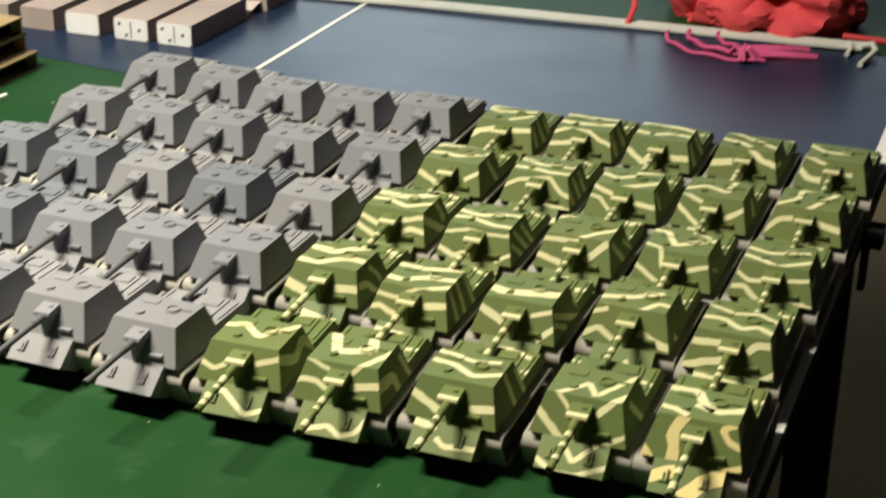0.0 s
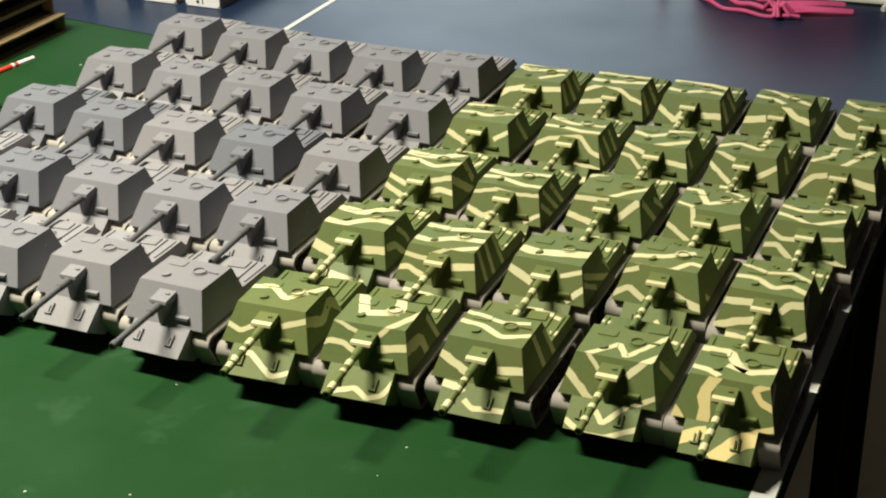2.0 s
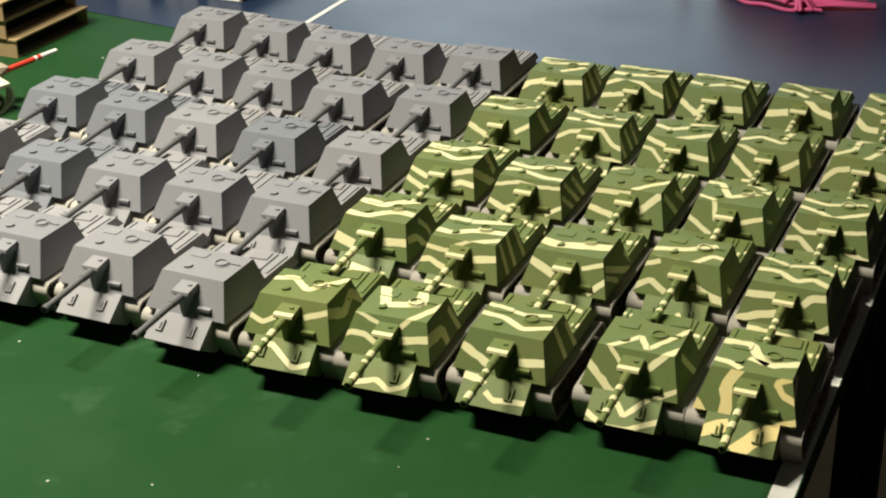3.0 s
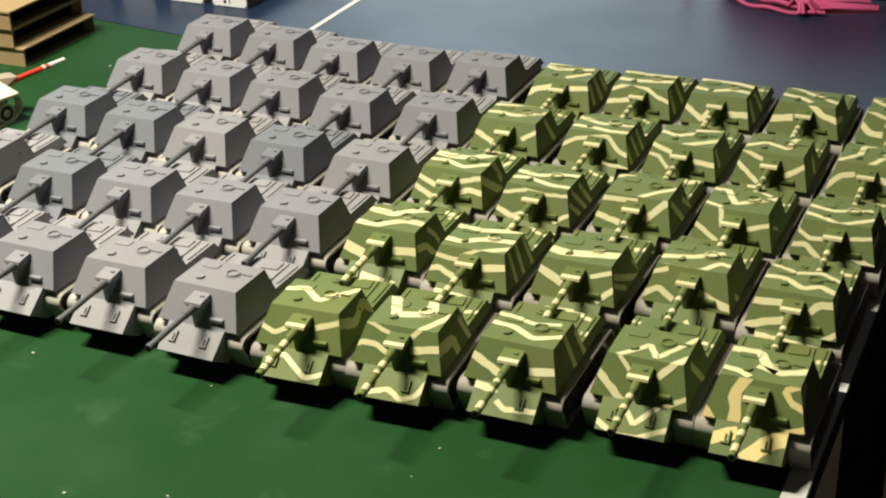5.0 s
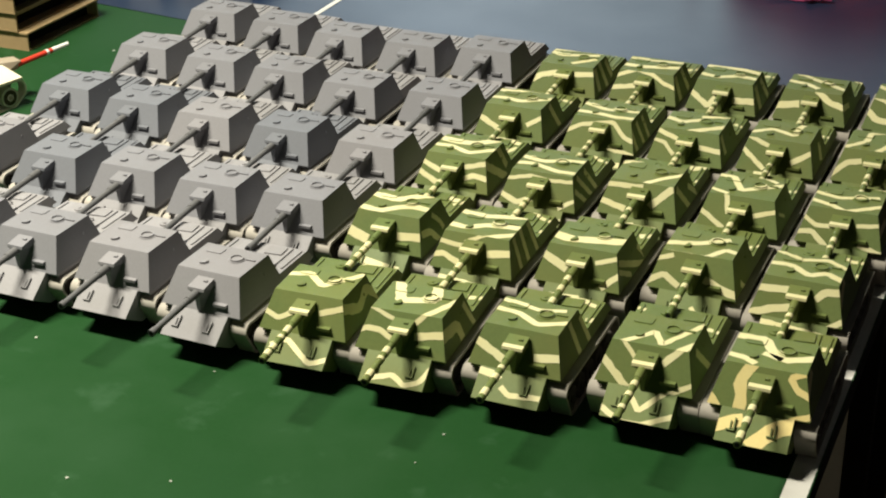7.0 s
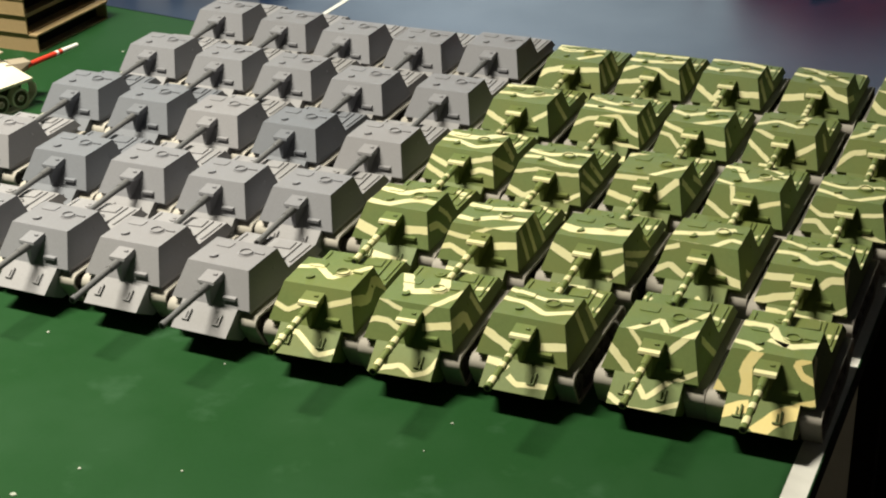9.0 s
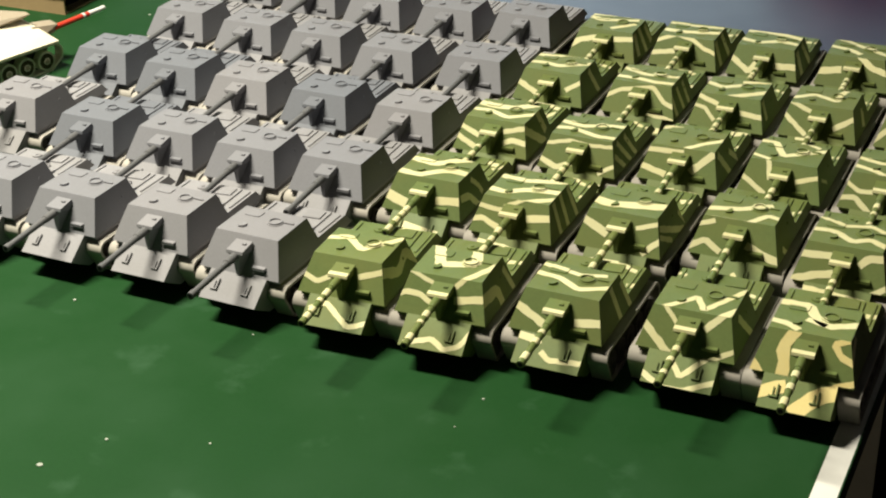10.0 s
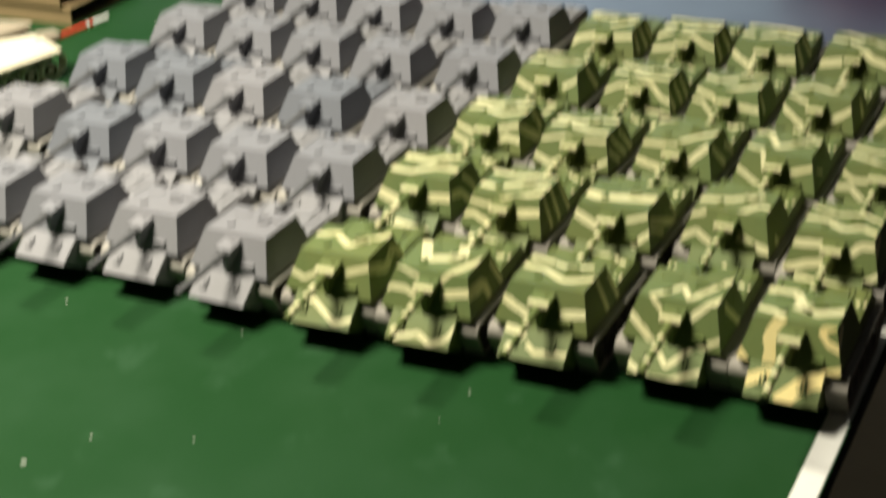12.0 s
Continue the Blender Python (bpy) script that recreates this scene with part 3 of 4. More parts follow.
camo_gun(-4.293, 1.563, -0.2, "c1r2",
         roof="0.092 0.00,0.15 0.33,0.05 0.58,0.36 0.77,0.46 1.00,0.39; 0.097 0.00,0.75 0.41,0.63 0.62,0.89 0.88,1.00", front="0.097 0.00,0.44 0.29,0.23; 0.073 0.67,0.44 1.00,0.52", glacis=".1,.6 .9,.4", side="0.069 0.06,0.53 0.36,0.42 0.57,0.00; 0.056 0.50,0.81 0.70,0.48 0.75,0.18", deck="0.083 0.62,0.73 0.94,0.74; 0.052 0.90,0.52 1.00,0.79")
camo_gun(-4.246, 3.114, 0.0, "c1r3",
         roof="0.072 0.00,0.39 0.24,0.44 0.65,0.20 1.00,0.58; 0.107 0.00,0.79 0.26,0.67 0.61,0.72 0.93,1.00", front="0.051 0.00,0.74 0.30,0.48; 0.055 0.00,0.45 0.30,0.13; 0.051 0.65,0.68 1.00,0.90; 0.055 0.66,0.35 0.80,0.49 1.00,0.42", glacis="0,.5 1,.5", side="0.093 0.00,0.88 0.70,0.00; 0.089 0.66,1.00 0.80,0.26", deck="0.078 0.46,0.92 0.94,0.84; 0.066 0.84,0.33 0.94,0.64")
camo_gun(-4.199, 4.618, 0.0, "c1r4",
         roof="0.078 0.00,0.39 0.22,0.45 0.53,0.35 1.00,0.75; 0.069 0.00,0.87 0.26,0.89 0.52,1.00 0.75,1.00", front="0.059 0.00,0.61 0.32,0.27; 0.052 0.76,0.47 1.00,0.82", glacis="0.035 0.29,0.92 0.75,0.90", side="0.082 0.51,0.89 0.74,0.00", deck="0.074 0.39,1.00 0.68,1.00; 0.067 0.83,0.66 1.00,0.56")
camo_gun(-4.093, 6.108, 0.0, "c1r5",
         roof="0.076 0.00,0.84 0.22,0.62 0.91,0.88; 0.069 0.00,0.93 0.47,1.00 0.94,1.00; 0.074 0.55,0.14 0.92,0.61", front="0.065 0.00,0.31 0.08,0.58 0.39,0.74; 0.059 0.66,0.72 1.00,0.80", glacis="0,.5 1,.4", side="0.098 0.12,0.91 0.26,0.08; 0.088 0.42,1.00 0.62,0.00; 0.087 0.83,0.88 0.90,0.17", deck="0.070 0.00,1.00 0.18,1.00 0.62,1.00; 0.066 0.68,1.00 0.87,1.00")
camo_gun(-3.314, -0.166, 2.8, "c2r1", "green model assault gun with an open cream square on its roof",
         roof="0.095 0.10,1.00 0.30,0.38 0.76,0.56 0.64,1.00; 0.051 0.23,1.00 0.58,1.00 0.78,1.00; 0.069 0.75,0.00 1.00,0.70", front="0.046 0.64,0.78 0.79,1.00; 0.035 0.00,1.00 0.51,0.69; 0.046 0.00,0.39 0.05,0.51 0.22,0.50 0.40,0.31; 0.063 0.64,0.47 1.00,0.63", glacis="0.048 0.07,0.08 0.48,0.35 0.70,0.08 0.91,0.25 1.00,0.82", side="0.102 0.00,0.58 0.50,0.45 0.56,0.00; 0.068 0.85,0.76 0.93,0.00", deck="0.067 0.84,0.45 1.00,0.52; 0.060 0.62,0.83 0.70,0.90")
camo_gun(-3.332, 1.438, -0.0, "c2r2", "green model assault gun with cream striped side plates",
         roof="0.084 0.00,0.31 0.25,0.23 0.53,0.47 1.00,0.56; 0.078 0.00,0.89 0.35,0.81 1.00,1.00; 0.077 0.62,0.00 1.00,0.28", front="0.038 0.35,0.77 0.66,1.00; 0.045 0.00,0.74 0.23,0.67 0.56,0.69; 0.053 0.00,0.31 0.11,0.40 0.39,0.15; 0.071 0.68,0.55 1.00,0.68", glacis="0,.7 1,.5", side="0.068 0.20,0.94 0.35,0.00; 0.069 0.53,1.00 0.59,0.00; 0.067 0.91,0.96 0.89,0.00", deck="0.055 0.72,0.91 1.00,0.69; 0.066 0.95,0.26 1.00,0.24")
camo_gun(-3.269, 3.015, -0.0, "c2r3", "green model assault gun with cream striped side plates",
         roof="0.070 0.00,0.31 0.24,0.38 0.72,0.15 1.00,0.18; 0.075 0.00,0.68 0.38,0.55 0.77,0.75 1.00,0.80", front="0.038 0.00,0.68 0.34,0.87 0.62,0.81 1.00,0.85; 0.054 0.00,0.31 0.24,0.06 0.43,0.24; 0.042 0.78,0.06 1.00,0.40", glacis=".2,.5 1,.6", side="0.060 0.07,0.56 0.46,0.00; 0.062 0.22,0.86 0.68,0.00; 0.066 0.63,0.84 0.89,0.00", deck="0.055 0.75,0.90 1.00,0.70; 0.075 1.00,0.23 1.00,0.22")
camo_gun(-3.166, 4.642, 0.0, "c2r4",
         roof="0.074 0.00,0.25 0.39,0.23 0.68,0.14 1.00,0.19; 0.072 0.00,0.78 0.45,0.51 1.00,0.61", front="0.046 0.00,0.42 0.17,0.73 0.69,0.92 0.88,0.49 1.00,0.38; 0.053 0.64,0.13 1.00,0.00", glacis=".1,.3 1,.5", side="0.076 0.00,0.79 0.21,0.00; 0.069 0.30,0.84 0.52,0.00; 0.072 0.68,0.85 0.75,0.00", deck="0.070 0.45,1.00 0.89,0.82; 0.071 0.91,0.15 1.00,0.10")
camo_gun(-3.144, 6.204, 0.0, "c2r5",
         roof="0.091 0.00,0.37 0.38,0.34 1.00,0.55; 0.065 0.00,0.87 0.34,0.82 1.00,0.89", front="0.044 0.00,0.76 0.32,1.00 0.61,0.95 0.82,0.70 1.00,0.55; 0.055 0.00,0.10 0.00,0.36 0.35,0.51", glacis="0,.4 1,.6", side="0.106 0.12,0.91 0.31,0.00; 0.096 0.61,0.93 0.75,0.06", deck="0.064 0.87,0.47 1.00,0.67")
camo_gun(-2.316, -0.069, 0.1, "c3r1",
         roof="0.065 0.00,0.56 0.33,0.50 0.65,0.23 1.00,0.48; 0.054 0.00,0.89 0.34,0.78 0.56,0.71 0.89,0.84", front="0.067 0.00,0.62 0.39,0.21; 0.065 0.70,0.40 1.00,0.50", glacis="0.068 0.00,0.87 0.23,0.81 0.33,0.66; 0.048 0.38,0.48 0.53,0.26 1.00,0.37", side="0.074 0.53,0.94 0.64,0.00; 0.072 0.95,0.81 0.95,0.00", deck="0.060 0.60,0.95 0.95,0.78; 0.076 0.92,0.26 1.00,0.32")
camo_gun(-2.335, 1.546, -0.0, "c3r2",
         roof="0.124 0.00,0.40 0.24,0.27 0.54,0.36 1.00,0.50", front="0.074 0.00,0.74 0.22,0.52 0.35,0.40; 0.042 0.70,0.67 1.00,0.89; 0.056 0.78,0.06 1.00,0.52", glacis=".0,.5 .6,.6", side="0.062 0.06,0.71 0.65,0.22 0.92,0.00; 0.050 0.05,0.50 0.49,0.05; 0.054 0.93,0.55 1.00,0.00", deck="0.067 0.65,1.00 1.00,1.00; 0.082 0.87,0.54 1.00,0.66")
camo_gun(-2.265, 3.142, -0.0, "c3r3",
         roof="0.063 0.53,0.00 0.74,0.30 1.00,0.68; 0.067 0.00,0.80 0.28,1.00", front="0.049 0.00,0.84 0.29,0.86 0.53,0.88; 0.060 0.00,0.40 0.34,0.20; 0.072 0.65,0.36 1.00,1.00", glacis="0,.4 .5,.7", side="0.080 0.17,0.85 0.63,0.00; 0.063 0.76,0.56 1.00,0.00", deck="0.095 0.79,0.79 1.00,1.00; 0.068 0.94,0.23 1.00,0.26")
camo_gun(-2.197, 4.632, 0.0, "c3r4",
         roof="0.077 0.00,0.64 0.30,0.43 0.57,0.69; 0.067 0.54,0.85 1.00,1.00; 0.091 0.49,0.00 1.00,0.48", front="0.048 0.00,0.94 0.35,0.70; 0.040 0.00,0.63 0.16,0.56 0.34,0.22; 0.052 0.68,0.54 1.00,0.47", glacis="0,.5 .8,.5", side="0.084 0.15,0.89 0.29,0.23", deck="0.056 0.87,0.60 1.00,0.44")
camo_gun(-2.218, 6.224, 0.0, "c3r5",
         roof="0.082 0.00,0.38 0.33,0.24 0.67,0.48 1.00,0.37; 0.086 0.00,0.93 0.43,0.96 0.72,0.91 1.00,0.74", front="0.061 0.00,0.62 0.31,0.15 0.39,0.47; 0.070 0.66,0.42 1.00,0.48", glacis="0,.6 1,.4", side="0.120 0.22,0.86 0.36,0.00; 0.094 0.67,0.89 0.86,0.05", deck="0,.5 1,.7")
camo_gun(-1.255, 0.066, 0.5, "c4r1",
         roof="0.055 0.11,0.00 0.29,0.18 0.47,0.47 0.63,0.09 1.00,1.00; 0.074 0.86,0.00 1.00,0.32", front="0.035 0.13,1.00 0.35,0.66; 0.062 0.00,0.62 0.35,0.00 0.45,0.00; 0.057 0.68,0.62 0.92,1.00; 0.041 0.73,0.00 1.00,0.34", glacis="0.048 0.38,0.69 0.52,0.34 0.85,1.00; 0.048 0.00,0.31 0.31,0.00 0.59,0.00 1.00,0.41", side="0.072 0.33,0.78 0.71,0.00", deck="0.053 0.00,0.80 0.10,0.74; 0.054 0.86,0.46 1.00,0.36")
camo_gun(-1.336, 1.795, 0.0, "c4r2",
         roof="0.064 0.00,0.00 0.27,0.00 0.63,0.00 0.84,0.36 1.00,0.28; 0.079 0.00,0.28 0.43,0.45 0.83,0.78", front="0.042 0.00,0.72 0.18,0.90; 0.056 0.00,0.10 0.14,0.39 0.35,0.13; 0.068 0.63,0.41 0.84,0.23 1.00,0.10", glacis="0.041 0.56,0.55 0.74,0.07; 0.035 0.00,0.26 0.00,0.20", side="0.062 0.29,0.21 0.44,0.00", deck="0.059 0.83,0.31 0.95,0.20; 0.046 0.88,0.31 1.00,0.55")
camo_gun(-1.272, 3.170, -0.0, "c4r3",
         roof="0.069 0.00,0.89 0.22,0.87 0.44,0.29 1.00,0.84; 0.046 0.40,1.00 0.65,1.00 0.90,0.87; 0.051 0.00,0.24 0.28,0.06", front="0.048 0.26,1.00 0.36,0.49; 0.047 0.00,0.56 0.34,0.08; 0.048 0.69,0.52 1.00,0.76", glacis=".2,.2 .8,.7", side="0.035 0.21,0.53 0.48,0.25", deck="0.061 0.89,0.35 1.00,0.47")
camo_gun(-1.250, 4.712, 0.0, "c4r4",
         roof="0.066 0.00,0.22 0.30,0.58 0.69,0.35 0.71,0.88 0.77,1.00", front="0.044 0.00,1.00 0.35,0.80 0.57,0.73; 0.048 0.00,0.70 0.36,0.09; 0.057 0.70,0.37 1.00,0.79", glacis="0.035 0.14,0.93 0.44,0.95", side="0.109 0.67,0.68 0.59,0.11", deck="0,.6 1,.4")
camo_gun(-1.216, 6.263, -0.0, "c4r5",
         roof="0.075 0.00,0.55 0.31,0.45 0.56,0.22; 0.071 0.07,1.00 0.58,0.66 1.00,0.29", front="0.075 0.00,0.42 0.32,0.56; 0.067 0.57,1.00 0.79,0.71 1.00,0.58", glacis="0,.5 1,.4", side="0,.6 .5,.4", deck="0.081 0.52,1.00 0.74,1.00; 0.050 0.86,1.00 1.00,0.85")
camo_gun(-0.313, 0.066, 0.5, "c5r1", "wooden model assault gun, green with broad yellowish cream bands", yellowish=("front", "glacis"),
         roof="0.088 0.00,0.86 0.36,0.88 0.48,0.55 0.67,0.31 1.00,0.55; 0.063 0.39,0.44 0.65,0.33; 0.070 0.00,0.25 0.20,0.20 0.36,0.06", front="0.096 0.35,1.00 0.24,0.61 0.31,0.23 0.31,0.00; 0.078 0.00,0.25 0.10,0.00; 0.052 1.00,1.00 0.81,0.88 0.88,0.63 1.00,0.47; 0.051 0.80,0.00 1.00,0.16", glacis="0.105 0.00,0.35 0.15,0.58 0.33,0.71; 0.135 0.48,0.00 0.77,0.61 1.00,0.85", side="0,.5 .3,.9", deck="0.055 0.57,1.00 0.77,1.00 1.00,1.00; 0.072 0.89,0.49 1.00,0.54")
camo_gun(-0.366, 1.646, -0.0, "c5r2",
         roof="0.073 0.00,0.49 0.26,0.52 0.57,0.22 0.78,0.41 1.00,0.16; 0.055 0.00,1.00 0.36,0.77 0.72,0.92 1.00,0.64", front="0.066 0.00,0.66 0.36,0.72; 0.065 0.00,0.00 0.22,0.20 0.42,0.30; 0.065 0.70,0.58 0.81,0.80 1.00,0.86; 0.051 0.84,0.00 1.00,0.23", glacis="0,.8 1,.6", side="0,.5 .4,.9", deck="0.065 0.65,0.76 1.00,0.73; 0.069 0.95,0.22 1.00,0.20")
camo_gun(-0.303, 3.220, 0.0, "c5r3",
         roof="0.066 0.00,0.32 0.30,0.16 0.53,0.00 1.00,0.44; 0.063 0.00,0.70 0.36,0.53 0.93,0.78", front="0.041 0.00,0.76 0.18,0.50 0.36,0.53; 0.052 0.00,0.24 0.16,0.33 0.38,0.00; 0.041 0.70,0.63 1.00,0.73; 0.044 0.73,0.14 1.00,0.00", glacis=".4,.3 1,.6", side="0,.5 .5,.5", deck="0.069 0.57,1.00 0.90,0.93; 0.067 0.89,0.22 1.00,0.23")
camo_gun(-0.264, 4.770, 0.0, "c5r4",
         roof="0.064 0.00,0.00 0.29,0.47 0.31,0.94 0.54,1.00; 0.065 0.51,0.00 0.89,1.00", front="0.056 0.00,0.06 0.13,0.59 0.32,0.67; 0.066 0.63,0.61 1.00,0.45", glacis="0,.5 1,.5", side="0,.5 .4,.8", deck="0,.5 1,.6")
camo_gun(-0.224, 6.310, 0.0, "c5r5",
         roof="0.076 0.00,0.85 0.29,0.46 0.73,0.49", front="0.038 0.00,1.00 0.37,0.84 0.54,0.75; 0.071 0.00,0.65 0.16,0.32 0.35,0.31; 0.051 0.63,0.57 0.81,0.60", glacis="0,.5 1,.4", side="0,.5 .5,.5", deck="0,.4 1,.6")

for g, seed, label, yellowish, design in WAITING:
    if label:
        tagged(g, label, "model tank", GROUP)
    for face, text in design.items():
        for bm in strokes({face: text}):
            if face in yellowish:
                part("painted_band", bm, YELLOW_CREAM, g, "hand-painted yellowish band")
            else:
                part("painted_band", bm, CREAM, g, "hand-painted cream band")
    for bm in barrel_rings(seed):
        part("barrel_ring", bm, CREAM, g, "cream ring on the barrel")
    bm = bmesh.new()
    hexa(bm, [(-0.090, -0.2235, 0.642), (0.090, -0.2235, 0.642), (0.090, -0.17, 0.647), (-0.090, -0.17, 0.647)],
         [(-0.090, -0.2185, 0.666), (0.090, -0.2185, 0.666), (0.090, -0.175, 0.673), (-0.090, -0.175, 0.673)])
    part("mantlet_band", bm, CREAM, g, "cream edge on the mantlet")

# ---- things round the ranks ----
# flat cardboard cartons, stacked, long side open; near-black sheets stand for the shade inside
for z, x1, y0, y1 in ((0, -11.80, 5.90, 7.56), (0.265, -11.93, 5.87, 7.50), (0.53, -11.91, 5.84, 7.42)):
    b = thing("cardboard_carton", 0, 0, z, label="flat brown cardboard carton with an open side, in a stack", category="box", group="stacked cardboard cartons")
    for nm, c in (("base", (x1 - 2.6, x1, y0, y1, 0.0, 0.022)), ("lid", (x1 - 2.62, x1 + 0.015, y0 - 0.015, y1 + 0.015, 0.236, 0.262)),
                  ("front_wall", (x1 - 2.6, x1 - 0.004, y0 + 0.002, y0 + 0.03, 0.022, 0.236)), ("back_wall", (x1 - 2.6, x1 - 0.004, y1 - 0.03, y1 - 0.002, 0.022, 0.236)),
                  ("inner_wall", (x1 - 0.20, x1 - 0.18, y0 + 0.03, y1 - 0.03, 0.022, 0.236))):
        bm = bmesh.new()
        box(bm, *c)
        part(nm, bm, CARDBOARD if nm != "inner_wall" else TABLE_SIDE, b, bevel=0.005)

# long boxes with white printed ends
for k, x1 in enumerate((-10.25, -11.00, -11.86, -12.68, -13.50)):
    b = thing("domino_box", x1, 9.31 - 0.02 * k, turn=0, label="long taupe card box with a white domino end" if k < 3 else "long taupe card box on the blue table", category="box", group="boxes on the blue table")
    bm = bmesh.new()
    box(bm, -0.60, 0, 0, 1.75, 0, 0.345)
    part("body", bm, GREY_BOX, b, bevel=0.012)
    if k < 3:
        bm = bmesh.new()
        box(bm, -0.594, -0.006, -0.012, 0.0, 0.008, 0.337)
        bmesh.ops.bevel(bm, geom=[e for e in bm.edges if abs(e.verts[0].co.y - e.verts[1].co.y) > 0.005], offset=0.03, segments=3, affect="EDGES")
        end = part("end_panel", bm, WHITE_CARD, b, "white end panel")
        if k < 2:
            for dx, dz in ((-0.50, 0.25), (-0.38, 0.08), (-0.15, 0.18)):
                bm = bmesh.new()
                tube(bm, (dx, -0.012, dz), (dx, -0.018, dz), 0.026, n=12)
                part("spot", bm, DOT, end, "dark printed spot")
            bm = bmesh.new()
            box(bm, -0.305, -0.290, -0.018, -0.012, 0.05, 0.30)
            part("divider", bm, DOT, end, "dark printed line")

b = thing("card_box", -10.16, 11.58, turn=0, label="tall taupe card box at the back of the blue table", category="box")
bm = bmesh.new()
box(bm, -0.75, 0, 0, 1.1, -0.004, 0.42)
part("body", bm, GREY_BOX, b, bevel=0.012)
b = thing("paper_slip", -10.42, 11.36, turn=0, label="crumpled pinkish white paper slip on the blue table", category="paper")
bm = bmesh.new()
prev = None
for k in range(13):
    u = k / 12
    cx, cy, cz, w = -0.05 + 0.25 * u - 0.12 * u * u, 0.15 - 1.0 * u, 0.12 * (1 - u) ** 2 + 0.012 + 0.012 * math.sin(9 * u), 0.17 * (1 - u) + 0.045
    ring = [bm.verts.new(p) for p in ((cx - w, cy, cz), (cx + w, cy + 0.05, cz + 0.02), (cx + w, cy + 0.05, cz + 0.03), (cx - w, cy, cz + 0.01))]
    if prev:
        for i in range(4):
            bm.faces.new((prev[i], prev[(i + 1) % 4], ring[(i + 1) % 4], ring[i]))
    else:
        bm.faces.new(ring)
    prev = ring
bm.faces.new(prev[::-1])
part("slip", bm, PINK_PAPER, b)

# net tape lying at the joint, knotted at its end
tape = thing("net_tape", 0, 0, label="off-white woven net tape with a knotted end", category="tape")
bm = bmesh.new()
prev = None
for k in range(41):
    x = -12.2 + k * 0.285
    y = 12.80 + 0.02 * math.sin(x * 1.3) + 0.062 * (x + 8)
    z = 0.03 + 0.012 * math.sin(x * 0.9 + 1)
    ring = [bm.verts.new(p) for p in ((x, y - 0.16, z), (x, y + 0.16, z + 0.015), (x, y + 0.16, z + 0.05), (x, y - 0.16, z + 0.035))]
    if prev:
        for i in range(4):
            bm.faces.new((prev[i], prev[(i + 1) % 4], ring[(i + 1) % 4], ring[i]))
    else:
        bm.faces.new(ring)
    prev = ring
bm.faces.new(prev[::-1])
part("band", bm, TAPE, tape)
bm = bmesh.new()
rope(bm, [(-0.85, 13.15, 0.08), (-0.66, 13.1, 0.14), (-0.58, 12.9, 0.10), (-0.66, 12.65, 0.05), (-0.72, 12.3, 0.045)], 0.045)
rope(bm, [(-1.0, 13.15, 0.1), (-0.95, 12.95, 0.07), (-0.98, 12.75, 0.04)], 0.04)
part("knot", bm, TAPE, tape)

# red drawstring bag
bag = thing("drawstring_bag", -2.46, 14.40, label="crumpled red cloth drawstring bag on the far table", category="bag")
bm = bmesh.new()
bmesh.ops.create_icosphere(bm, subdivisions=5, radius=1)
for v in bm.verts:
    p = v.co.copy()
    fold = 0.20 * noise.noise(p * 1.6) + 0.14 * abs(noise.noise(p * 1.9 + Vector((3, 1, 2)))) + 0.02 * noise.noise(p * 6.0) - 0.24 * math.exp(-((p.z - 0.05 + 0.25 * p.x) / 0.13) ** 2) * max(0, -p.y) * (abs(p.x) < 0.55) - 0.15 * math.exp(-((p.x - 0.25 - 0.5 * p.z) / 0.10) ** 2) * max(0, -p.y)
    fold -= 0.11 * max(0, 1 - 5 * abs(noise.noise(p * 2.1 + Vector((7, 2, 5))))) + 0.05 * max(0, 1 - 4 * abs(noise.noise(p * 4.3)))
    r = 1 + fold
    v.co = Vector((p.x * r * 1.65, p.y * r * 1.25, max(0.0, 0.52 + p.z * r * 1.2)))
part("sack", bm, RED_CLOTH, bag, smooth=True)
bm = bmesh.new()
rope(bm, [(-2.0, -1.4, 0.05), (-1.95, -1.2, 0.3), (-2.1, -0.8, 0.7), (-2.3, -0.2, 0.9)], 0.05)
part("strap", bm, RED_CLOTH, bag)
bm = bmesh.new()
rope(bm, [(1.3, -0.9, 0.1), (1.9, -0.8, 0.06), (2.6, -0.6, 0.05)], 0.05)
part("strap", bm, RED_CLOTH, bag)

